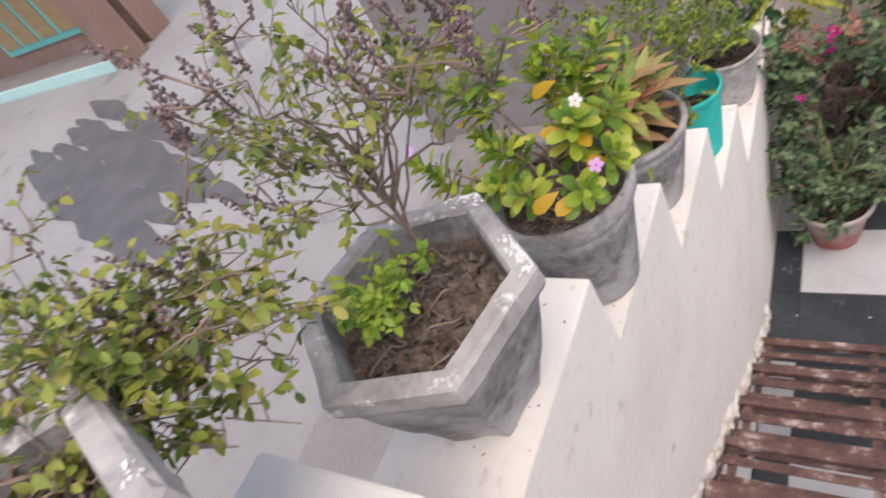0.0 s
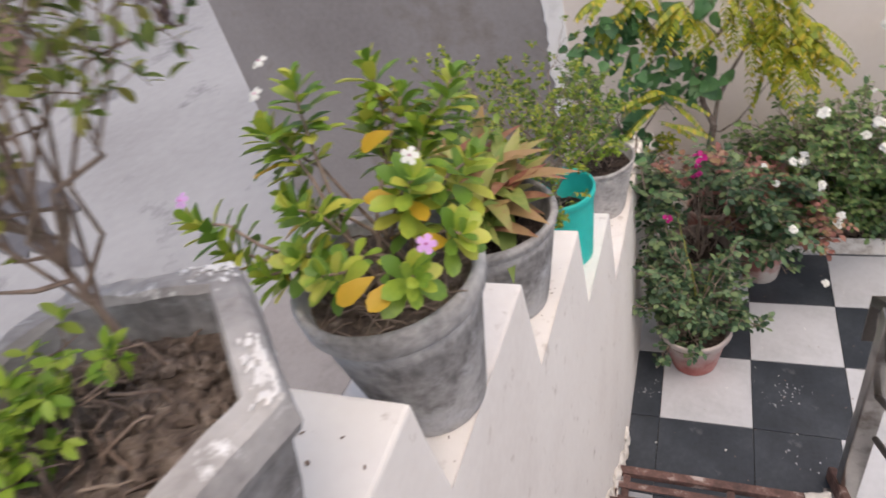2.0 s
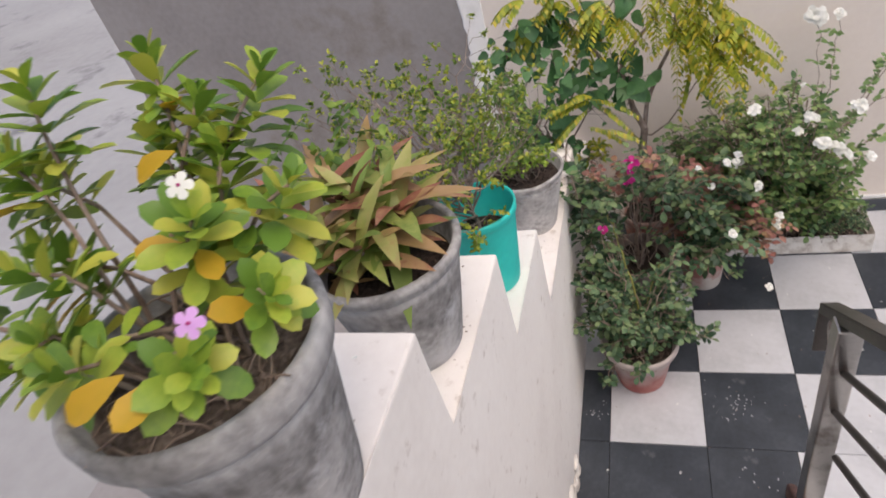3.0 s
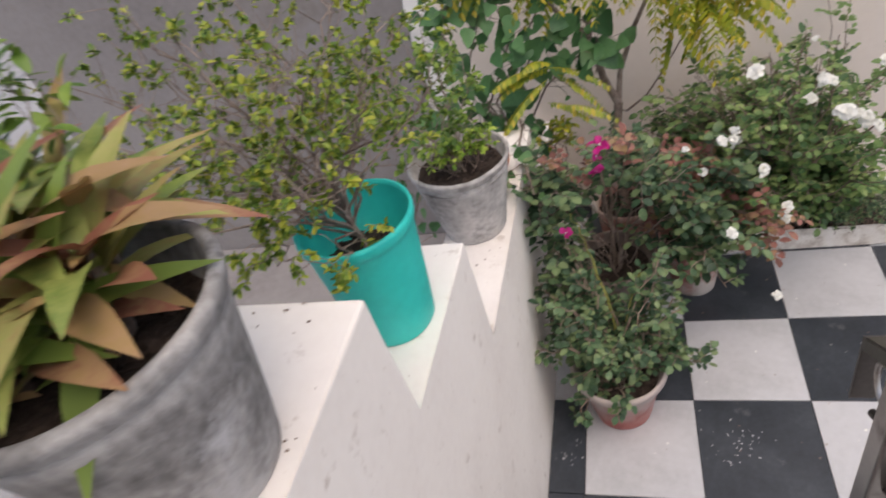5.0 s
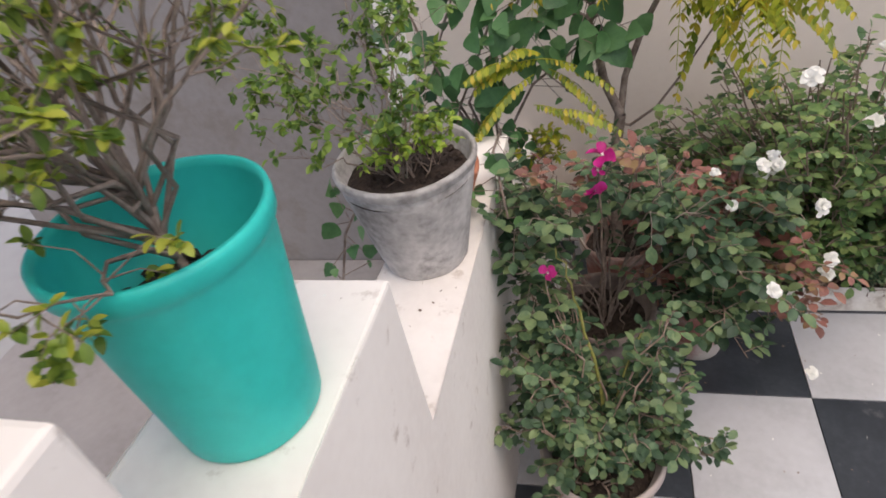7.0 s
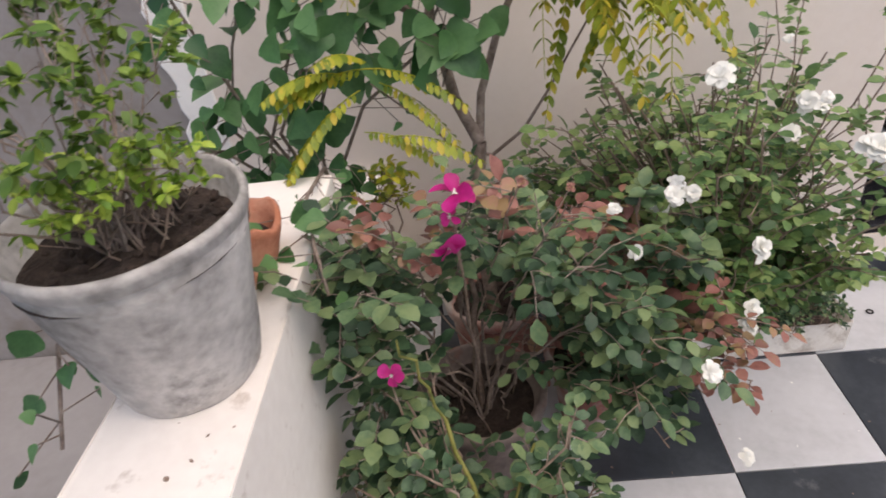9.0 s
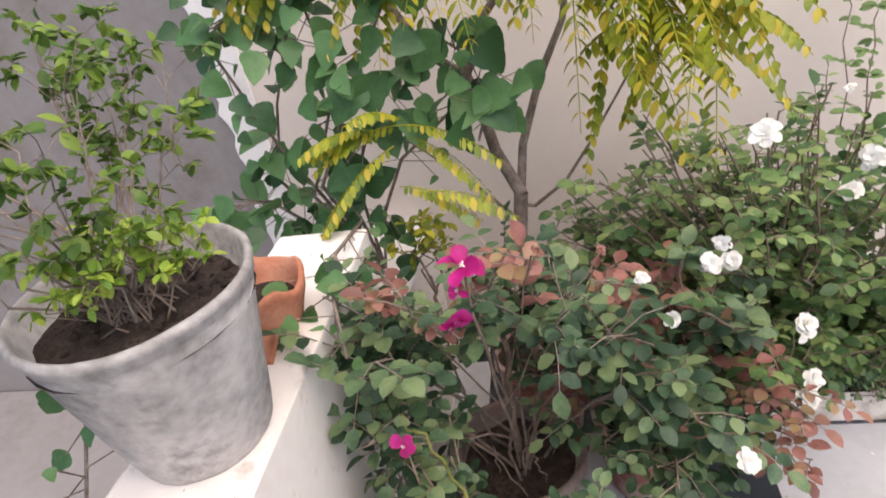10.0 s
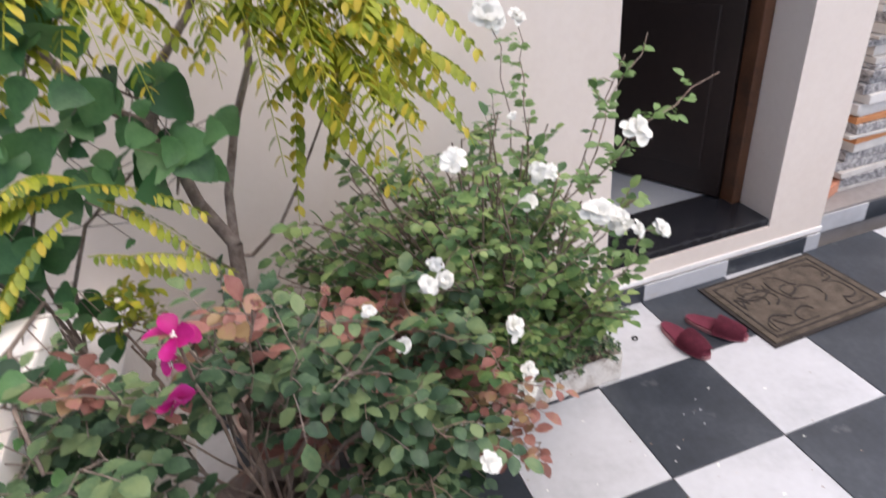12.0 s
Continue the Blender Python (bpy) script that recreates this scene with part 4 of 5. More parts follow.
cordyline()
shrub("herb_seedling", (POT_C[0] - 0.05, POT_C[1] + 0.08, POT_C[2] + 0.21), "upright herb with red stems and light green leaves", "leaf_bush", 75, [Vector((-0.12, 0.06, 0.2)), Vector((-0.05, 0.1, 0.22)), Vector((0.02, 0.09, 0.2)), Vector((-0.18, 0.02, 0.17))], 7, 0.05, 5, 0.035, 0.5, "bark", 0.0022, 0.02, category="herb")


# Roses.
def rose_bloom(parent, at, size, mat, seed, name="rose_flower"):
    rnd = random.Random(seed)
    v, f = [], []
    axis = Vector((rnd.uniform(-0.4, 0.4), rnd.uniform(-0.9, -0.2), rnd.uniform(0.2, 0.9))).normalized()
    side = axis.cross(Vector((0.3, 0.2, 1))).normalized()
    other = axis.cross(side)
    for ring in range(4):
        count = (3, 5, 6, 7)[ring]
        for k in range(count):
            a = 6.283 * (k + rnd.random() * 0.5) / count + ring
            out = side * math.cos(a) + other * math.sin(a)
            tilt = (1.6, 0.95, 0.5, 0.12)[ring]
            tilt *= rnd.uniform(0.5, 1.6)
            leaf_shape(v, f, at + out * size * 0.05 * ring, out + axis * tilt, axis - out * 0.3 + scatter_dir(rnd) * 0.35, rnd.uniform(0.6, 1.25) * size * (0.42 + 0.05 * ring), size * (0.4 + 0.06 * ring), ((0, 0.4), (0.4, 0.95), (0.75, 1.0), (0.93, 0.75), (1, 0.3)), 0.35, 0.3)
    return mesh_object(name, v, f, mat, parent, "", True)


def loose_bloom(parent, at, axis, petals, size, seed):
    """An open bloom of few uneven, drooping petals round a pale eye."""
    rnd = random.Random(seed)
    side = axis.cross(Vector((0.3, 0.2, 1))).normalized()
    other = axis.cross(side)
    v, f = [], []
    for k in range(petals):
        a = 6.283 * (k + rnd.uniform(-0.35, 0.35)) / petals
        out = side * math.cos(a) + other * math.sin(a)
        s = size * rnd.uniform(0.65, 1.15)
        leaf_shape(v, f, at + out * size * 0.08, out + axis * rnd.uniform(0.0, 1.1), axis + scatter_dir(rnd) * 0.6, s, s * rnd.uniform(0.8, 1.15), ((0, 0.25), (0.3, 0.7), (0.6, 1.0), (0.85, 0.85), (1, 0.35)), rnd.uniform(0.2, 0.6), rnd.uniform(0.1, 0.7))
    head = mesh_object("magenta_flower", v, f, M["petal_pink"], parent, "", True)
    v, f = [], []
    for k in range(5):
        out = (side * math.cos(k * 1.26) + other * math.sin(k * 1.26) + axis * 0.7)
        leaf_shape(v, f, at + axis * size * 0.05, out, axis, size * 0.22, size * 0.1, OVAL, 0.2, 0.2)
    mesh_object("flower_eye", v, f, M["petal_white"], head, "", True)
    return head


def rose_bush(loc, label, seed, tips, mat="leaf_rose", sprays=7, leaflet=0.036, group="rose bushes", spray_len=0.09, bare=0.25, red=0.0, stem_r=0.004, mains=0):
    """Arching canes with five-leaflet leaves."""
    rnd = random.Random(seed)
    plant = thing("rose_bush", loc, label, "rose bush", group)
    v, f, v2, f2 = [], [], [], []
    trunks = []
    for tip in tips:
        wood = Tubes()
        if mains and len(trunks) >= mains:
            near = min(trunks, key=lambda line: (line[-1] - tip).length)
            pts = bent(along(near, rnd.uniform(0.35, 0.75))[0], tip, 0.02, rnd, 6, 0.014)
            wood.add(pts, stem_r * 0.6, 0.0014, 5)
        else:
            pts = bent((rnd.uniform(-0.06, 0.06), rnd.uniform(-0.06, 0.06), -0.02), tip, 0.05, rnd, 7, 0.022)
            wood.add(pts, stem_r, 0.0018, 6)
            trunks.append(pts)
        reddish = rnd.random() < red
        for n in range(sprays):
            s = bare + (1 - bare) * (n + rnd.random()) / sprays
            p, d = along(pts, min(s, 0.999))
            way = (d * 0.3 + scatter_dir(rnd, 0.6) + Vector((0, 0, 0.15))).normalized()
            q = p + way * spray_len * rnd.uniform(0.6, 1.1)
            wood.add(bent(p, q, 0.006, rnd, 3, 0.004), 0.0016, 0.0009, 4)
            side = way.cross(Vector((0, 0, 1)))
            side = side.normalized() if side.length > 0.05 else Vector((1, 0, 0))
            vv, ff = (v2, f2) if reddish else (v, f)
            sz = leaflet * rnd.uniform(0.7, 1.2)
            lean = Vector((rnd.uniform(-0.5, 0.5), rnd.uniform(-0.5, 0.5), 1))
            leaf_shape(vv, ff, q, way, lean, sz * 1.1, sz * 0.72, LEAF, 0.25, 0.25)
            for back in (0.25, 0.6):
                at = q.lerp(p, back)
                for sg in (-1, 1):
                    leaf_shape(vv, ff, at, side * sg + way * 0.45, lean, sz * (1 - back * 0.25), sz * 0.65, LEAF, 0.25, 0.25)
        wood.make("cane", M["bark"] if stem_r > 0.004 else M["twig"], plant)
    ob = mesh_object("foliage", v, f, M[mat], plant, "", True)
    ob["kind"] = "stuff"
    if f2:
        ob = mesh_object("red_foliage", v2, f2, M["leaf_red"], plant, "reddish young rose leaves", True)
        ob["kind"] = "stuff"
    return plant


def cane(plant, a, b, r=0.0022, leafy=0, mat="twig"):
    rnd = random.Random(int(1000 * abs(b[0] + b[1])))
    pts = bent(a, b, 0.02, rnd, 7, 0.022 if leafy else 0.009)
    t = Tubes()
    t.add(pts, r, r * 0.6, 5)
    stalk = t.make("flower_stalk", M[mat], plant)
    me = leafy and leaf_mesh("leaf", M["leaf_white"], 0.03, 0.018, LEAF, 0.25, 0.3)
    for n in range(leafy):
        p, d = along(pts, 0.22 + 0.72 * (n + rnd.uniform(-0.4, 0.4)) / leafy)
        way = (d * 0.6 + scatter_dir(rnd, 0.7)).normalized()
        side = way.cross(Vector((0.1, 0.2, 1))).normalized()
        for s, q in ((0.03, way), (0.018, side), (0.018, -side), (0.008, side), (0.008, -side)):
            set_leaf(me, stalk, p + way * s, q + way * 0.4, Vector((rnd.uniform(-0.5, 0.5), -0.5, 1)), rnd.uniform(0.8, 1.15))


def off(plant_at, *points):
    return [Vector(p) - Vector(plant_at) for p in points]


P2_OPEN = Vector((0.09, -0.64, 0.76))
P2_TIPS = [t for t in tips_in(84, 50, (-0.03, -0.14, 0.5), (0.33, 0.28, 0.27), -0.8) if (t - P2_OPEN * t.dot(P2_OPEN)).length > 0.2] + off((POT_P2[0], POT_P2[1], 0.31), (-0.52, 0.65, 1.0), (-0.54, 0.6, 0.95), (-0.44, 0.62, 1.0), (-0.47, 0.55, 0.9), (-0.4, 0.5, 0.98), (-0.45, 0.45, 0.85), (-0.1, 0.55, 1.05), (-0.16, 0.6, 1.08), (-0.35, 0.55, 1.06))
p1 = rose_bush((POT_P1[0], POT_P1[1], 0.24), "rose bush with drooping dark green leaves", 81, [t for t in tips_in(82, 84, (-0.02, 0.04, 0.22), (0.28, 0.22, 0.3), -0.75) if (t.z > 0.06 or t.y > 0.12) and not (t.z > 0.3 and abs(t.x - 0.04) < 0.12)] + [t for t in tips_in(86, 46, (-0.02, 0.14, 0.36), (0.27, 0.16, 0.2), -0.9) if t.x < -0.07 or t.x > 0.12] + [Vector((-0.17, -0.15, -0.14)), Vector((-0.14, -0.17, -0.05)), Vector((0.02, -0.19, 0.0)), Vector((0.27, 0.0, 0.04)), Vector((0.32, 0.03, 0.07)), Vector((0.3, -0.05, 0.1))], sprays=8, leaflet=0.032, spray_len=0.055)
p2 = rose_bush((POT_P2[0], POT_P2[1], 0.31), "rose bush with magenta blooms and grey-green leaves", 83, P2_TIPS, sprays=6, leaflet=0.037, red=0.04, bare=0.5, stem_r=0.0045, mains=10)
cane(p2, (0, 0, -0.02), (0.01, -0.02, 0.42), 0.011)
for x, y, z, nrm, petals, size in ((-0.247, 0.515, 1.13, (0.1, -0.35, 0.9), 5, 0.029), (-0.262, 0.478, 1.068, (0.05, -0.5, -0.45), 8, 0.026), (-0.256, 0.495, 1.105, (-0.3, -0.5, 0.4), 4, 0.018), (-0.376, 0.45, 0.855, (-0.2, -0.8, 0.2), 4, 0.019)):
    loose_bloom(p2, Vector((x - POT_P2[0], y - POT_P2[1], z - 0.31)), Vector(nrm).normalized(), petals, size, int(z * 1000))
cane(p2, (0, -0.02, 0), (0.012, -0.325, 0.82), 0.004)
cane(p2, (0, -0.02, 0.1), (-0.116, -0.4, 0.54), 0.003)
for a, b, r in (((0.0, -0.05, 0), (0.07, -0.22, 0.36), 0.0035), ((-0.05, -0.03, 0), (-0.02, -0.2, 0.3), 0.0025), ((0.06, -0.06, 0), (0.05, -0.16, 0.22), 0.0025), ((-0.08, 0.0, 0), (-0.12, -0.15, 0.3), 0.0025), ((0.02, -0.1, 0), (-0.04, -0.28, 0.42), 0.002), ((0.08, 0.02, 0), (0.12, -0.12, 0.34), 0.002), ((0.02, 0.05, 0), (0.1, 0.0, 0.3), 0.003)):
    cane(p2, a, b, r)
cane(p1, (0.03, 0.0, -0.01), (-0.05, 0.12, 0.46), 0.0065, mat="cane_green")
cane(p1, (-0.05, 0.12, 0.46), (-0.09, 0.05, 0.72), 0.003, mat="cane_green")
cane(p1, (0.0, 0.02, -0.01), (0.1, 0.1, 0.4), 0.004, mat="cane_green")
for n, (x, y, z) in enumerate(((-0.43, 0.6, 1.05), (-0.15, 0.58, 1.1), (-0.05, 0.75, 0.98))):
    rose_bloom(p2, Vector((x - POT_P2[0], y - POT_P2[1], z - 0.31)), 0.013, M["leaf_red"], 140 + n, "dried_flower")
    cane(p2, (0, -0.1, 0.3), (x - POT_P2[0], y - POT_P2[1], z - 0.31), 0.002)
p4 = rose_bush((POT_P4[0], POT_P4[1], 0.27), "rose bush with bronze-red young leaves", 87, tips_in(88, 36, (0.06, -0.24, 0.32), (0.26, 0.24, 0.32), -0.9), sprays=7, leaflet=0.038, red=0.3, mains=8)
white = rose_bush((0.5, 1.32, 0.1), "dense white rose bush spilling from the trough", 91, [t for t in tips_in(92, 210, (-0.18, -0.24, 0.56), (0.47, 0.36, 0.48), -0.95) if not (t.x > -0.2 and t.z < 0.08 + 1.1 * (-0.12 - t.y))] + tips_in(94, 46, (-0.52, -0.12, 0.5), (0.2, 0.16, 0.28)) + tips_in(93, 3, (0.0, -0.1, 0.95), (0.4, 0.25, 0.22), -0.5), mat="leaf_white", sprays=9, leaflet=0.033, spray_len=0.07)
BLOOMS = ((0.22, 0.831, 1.125, 0.07), (0.409, 0.914, 0.958, 0.06), (0.45, 0.95, 1.0, 0.06), (0.48, 0.95, 0.99, 0.055), (0.345, 0.792, 0.557, 0.065), (0.35, 0.8, 0.6, 0.065), (0.212, 0.56, 0.95, 0.06), (0.455, 0.717, 1.017, 0.08), (0.5, 0.75, 0.985, 0.06), (0.53, 0.76, 0.965, 0.045), (0.65, 0.783, 0.895, 0.06), (0.586, 0.803, 1.117, 0.085), (0.171, 0.925, 0.807, 0.055), (0.2, 0.92, 0.82, 0.05), (0.175, 0.852, 0.903, 0.045), (0.06, 0.7, 0.86, 0.045), (0.3, 0.6, 0.36, 0.05), (0.53, 1.4, 1.24, 0.115), (0.56, 1.4, 1.22, 0.085), (0.641, 1.45, 1.21, 0.075), (0.112, 0.682, 0.984, 0.05), (0.148, 0.692, 0.978, 0.045), (0.001, 0.630, 1.004, 0.03), (0.534, 0.759, 0.950, 0.06), (0.558, 0.736, 0.942, 0.05), (0.115, 0.441, 0.809, 0.05), (0.427, 0.847, 1.054, 0.035), (0.436, 1.045, 1.099, 0.03))
for n, (x, y, z, s) in enumerate(BLOOMS):
    at = Vector((x - 0.5, y - 1.32, z - 0.1))
    rose_bloom(white, at, s * 0.52, M["petal_white"], 100 + n)
for a, b in (((0.1, 0.0, 0.6), (0.03, 0.08, 1.13)), ((0.1, 0.02, 0.75), (0.14, 0.13, 1.1)), ((0.0, -0.4, 0.7), (0.085, -0.517, 1.01)), ((0.05, -0.45, 0.6), (0.15, -0.537, 0.79)), ((0.05, -0.4, 0.85), (0.47, -0.28, 1.0)), ((0.1, -0.3, 0.8), (0.32, -0.2, 1.1))):
    cane(white, a, b, leafy=7)
shrub("creeping_herb", (0.72, 1.3, 0.11), "low creeping herb with tiny green leaves in the trough", "leaf_rose", 95, tips_in(96, 40, (0.0, -0.05, 0.09), (0.17, 0.16, 0.13), -0.5), 6, 0.05, 9, 0.017, 0.6, "twig", 0.002, 0.1, category="herb")


# Vine with broad leaves and a pinnate-leaved sapling on one trunk.
def sapling():
    rnd = random.Random(111)
    o = Vector((-0.2, 1.17, 0.32))
    plant = thing("curry_tree", tuple(o), "sapling with bent grey trunk and yellow-green pinnate fronds", "tree")
    wood = Tubes()
    def world(pts):
        return [Vector(p) - o for p in pts]

    wood.add(world([(-0.2, 1.19, 0.29), (-0.215, 1.18, 0.5), (-0.218, 1.18, 0.72), (-0.2, 1.2, 0.87)]), 0.021, 0.018, 8)
    wood.make("trunk", M["bark"], plant)
    for pts, r in (
        ([(-0.2, 1.2, 0.87), (-0.25, 1.22, 0.98), (-0.265, 1.22, 1.07), (-0.29, 1.22, 1.17), (-0.36, 1.22, 1.22), (-0.42, 1.22, 1.32), (-0.52, 1.22, 1.45), (-0.6, 1.2, 1.6)], 0.016),
        ([(-0.29, 1.22, 1.17), (-0.27, 1.24, 1.25), (-0.16, 1.24, 1.37), (-0.1, 1.24, 1.5), (-0.08, 1.22, 1.72)], 0.012),
        ([(-0.2, 1.2, 0.87), (-0.185, 1.26, 0.97), (-0.13, 1.26, 1.13), (-0.07, 1.26, 1.25), (-0.03, 1.26, 1.5), (0.0, 1.25, 1.75)], 0.012),
        ([(-0.2, 1.2, 0.84), (-0.17, 1.2, 0.83), (-0.09, 1.2, 0.89), (-0.03, 1.2, 0.98), (0.1, 1.2, 1.2)], 0.006),
        ([(-0.21, 1.19, 0.8), (-0.3, 1.12, 0.95), (-0.42, 1.06, 1.1)], 0.004),
    ):
        limb = Tubes()
        limb.add(world(pts), r, r * 0.4, 7)
        limb.make("limb", M["bark"], plant)
    # Fronds.
    fronds = []
    for x, y, z in ((0.06, 1.12, 1.34), (-0.02, 1.12, 1.38), (0.1, 1.1, 1.3), (-0.05, 1.1, 1.42), (0.14, 1.1, 1.34), (0.16, 1.1, 1.27), (0.04, 1.15, 1.44), (0.12, 1.15, 1.42), (0.0, 1.08, 1.3), (0.18, 1.12, 1.36), (-0.12, 1.14, 1.52), (-0.02, 1.14, 1.56), (-0.08, 1.12, 1.62), (0.05, 1.14, 1.6), (-0.16, 1.14, 1.62)):
        for _ in range(5):
            fronds.append((Vector((x, y, z)) - o + scatter_dir(rnd) * 0.05, Vector((rnd.uniform(-0.3, 0.9), rnd.uniform(-0.9, 0.2), rnd.uniform(-0.5, 0.35))).normalized(), rnd.uniform(0.14, 0.25), 0.7))
    for x, y, z in ((-0.62, 1.2, 1.5), (-0.55, 1.18, 1.55), (-0.4, 1.15, 1.5), (-0.3, 1.14, 1.48), (-0.34, 1.12, 1.55), (-0.5, 1.15, 1.66), (-0.68, 1.15, 1.6)):
        for _ in range(5):
            fronds.append((Vector((x, y, z)) - o, Vector((rnd.uniform(-0.9, 0.5), rnd.uniform(-0.7, 0.1), rnd.uniform(-0.5, 0.3))).normalized(), rnd.uniform(0.13, 0.2), 0.7))
    for x, y, z, dx, dz in ((-0.42, 1.04, 1.14, -0.9, 0.15), (-0.42, 1.04, 1.14, 0.9, 0.0), (-0.4, 1.06, 1.1, 0.8, -0.2), (-0.42, 1.05, 1.15, -0.4, 0.5), (-0.44, 1.03, 1.1, -0.8, -0.2), (-0.45, 1.04, 1.0, 0.9, 0.1), (-0.4, 1.0, 1.0, 1.0, 0.2), (-0.46, 1.04, 1.12, -0.9, 0.4), (-0.5, 1.02, 1.06, -0.7, -0.3), (-0.48, 1.03, 1.14, -0.5, 0.2)):
        fronds.append((Vector((x, y, z)) - o, Vector((dx, rnd.uniform(-0.5, -0.1), dz)).normalized(), rnd.uniform(0.17, 0.22), 0.5))
    for at, way, length, droop in fronds:
        rib = Tubes()
        v, f = [], []
        side = way.cross(Vector((0, 0, 1))).normalized()
        pts = []
        for k in range(8):
            s = k / 7
            pts.append(at + way * length * s - Vector((0, 0, droop * length * s * s)))
        rib.add(pts, 0.0018, 0.0008, 4)
        v, f = rib.v, rib.f
        pairs = 14 if droop < 0.55 else 12
        for k in range(pairs):
            p, d = along(pts, 0.08 + 0.91 * k / pairs)
            sz = (0.034 if droop < 0.55 else 0.041) * (1 - 0.4 * abs(2 * k / pairs - 1)) * rnd.uniform(0.85, 1.15)
            for sg in (-1, 1):
                leaf_shape(v, f, p, side * sg + d * 0.45 - Vector((0, 0, 0.25)), Vector((0, 0, 1)), sz, sz * 0.46, LEAF, 0.2, 0.3)
        mesh_object("frond", v, f, M["leaf_frond"], plant, "", True)
    return plant


sapling()
shrub("yellowing_shoot", (-0.44, 1.1, 0.62), "small shoot with yellowing leaves beside the wall", "leaf_frond", 115, [Vector((-0.03, -0.02, 0.24)), Vector((0.03, -0.04, 0.2)), Vector((-0.06, 0.0, 0.17)), Vector((0.01, -0.06, 0.28))], 5, 0.05, 6, 0.03, 0.6, "twig", 0.003, 0.01, category="shoot", trunk=(0.0, -0.01, 0.1))


def vine():
    rnd = random.Random(121)
    plant = thing("broadleaf_vine", (-0.62, 1.3, 0.62), "climbing vine with broad dark green heart-shaped leaves", "vine")
    heart = ((-0.1, 0.22), (-0.02, 0.62), (0.1, 0.9), (0.25, 1.0), (0.4, 0.86), (0.5, 0.7), (0.62, 0.66), (0.8, 0.4), (0.93, 0.14), (1.0, 0.0))
    meshes = [leaf_mesh("leaf", M["leaf_vine"], 0.11, w, heart, 0.2, d) for w, d in ((0.11, 0.2), (0.12, 0.35), (0.1, 0.1))]
    paths = [
        ([(0, 0, 0), (0.02, -0.1, 0.33), (0.13, -0.15, 0.55), (0.3, -0.2, 0.67), (0.4, -0.18, 0.58), (0.35, -0.2, 0.44)], 50, 0.78),
        ([(0, 0, 0), (-0.05, -0.15, 0.35), (0.1, -0.2, 0.6), (0.25, -0.18, 0.82), (0.35, -0.1, 0.95)], 44, 0.8),
        ([(0, 0, 0), (-0.2, -0.05, 0.33), (-0.12, -0.1, 0.55), (0.0, -0.1, 0.8)], 40, 0.75),
        ([(0, 0, 0), (-0.22, -0.1, 0.3), (-0.4, -0.1, 0.3), (-0.5, -0.1, 0.22)], 34, 0.7),
        ([(0, 0, 0), (-0.1, -0.1, 0.3), (0.05, -0.15, 0.6), (0.0, -0.12, 0.85), (0.2, -0.15, 0.92)], 46, 0.85),
        ([(0, 0, 0), (0.08, -0.12, 0.25), (0.16, -0.16, 0.4), (0.3, -0.14, 0.5), (0.38, -0.1, 0.62)], 26, 0.55),
        ([(0, 0, 0), (-0.15, -0.1, 0.45), (-0.2, -0.15, 0.68), (-0.1, -0.1, 0.88)], 38, 0.65),
        ([(0, 0, 0), (0.06, -0.25, 0.3), (0.08, -0.5, 0.37), (0.12, -0.66, 0.37), (0.14, -0.72, 0.3)], 26, 0.42),
        ([(0, 0, 0), (-0.23, -0.3, 0.18), (-0.25, -0.6, 0.36), (-0.24, -0.85, 0.36), (-0.26, -0.93, 0.22)], 30, 0.45),
    ]
    for path, count, big in paths:
        pts = [Vector(p) for p in path]
        wood = Tubes()
        wood.add(pts, 0.005, 0.003, 6)
        for k in range(count):
            at, d = along(pts, rnd.uniform(0.12, 0.999))
            off = scatter_dir(rnd) * rnd.uniform(0.03, 0.12)
            off.y = -abs(off.y)
            out = Vector((rnd.uniform(-0.8, 0.8), rnd.uniform(-0.9, 0.1), rnd.uniform(-0.9, 0.2)))
            wood.add([at, at + off], 0.0015, 0.0012, 4)
            set_leaf(rnd.choice(meshes), plant, at + off, out, Vector((rnd.uniform(-0.9, 0.9), rnd.uniform(-1.0, -0.2), rnd.uniform(0.0, 1.0))), big * rnd.choice((0.4, 0.55, 0.7, 0.85, 1.05)))
        wood.make("stem", M["bark"], plant)


vine()


# ---- things by the door ----
def doormat():
    m = thing("doormat", (1.735, 1.32, 0.009), "brown patterned doormat with dark leaf design", "doormat", turn=2)
    part("backing", box(-0.285, 0.285, -0.2, 0.2, 0, 0.006, 0.002), M["mat_dark"], m)
    part("field", box(-0.27, 0.27, -0.185, 0.185, 0.006, 0.01, 0.002), M["mat"], m)
    bm = bmesh.new()
    for a, b, c, d in ((-0.245, 0.245, -0.165, -0.158), (-0.245, 0.245, 0.158, 0.165), (-0.245, -0.238, -0.158, 0.158), (0.238, 0.245, -0.158, 0.158)):
        box(a, b, c, d, 0.01, 0.012, 0, bm)
    part("border", bm, M["mat_dark"], m, "dark woven border lines")
    rnd = random.Random(4)
    t = Tubes()
    for k in range(18):
        a = Vector((rnd.uniform(-0.2, 0.2), rnd.uniform(-0.12, 0.12), 0.009))
        pts = [a]
        ang = rnd.uniform(0, 6.28)
        for _ in range(9):
            ang += rnd.uniform(-0.1, 0.75)
            q = pts[-1] + Vector((math.cos(ang), math.sin(ang), 0)) * 0.022
            q.x, q.y = max(-0.22, min(0.22, q.x)), max(-0.14, min(0.14, q.y))
            pts.append(q)
        t.add(pts, 0.005, 0.003, 5)
    t.make("leaf_design", M["mat_dark"], m, "dark tufted leaf scrolls")["kind"] = "stuff"


doormat()


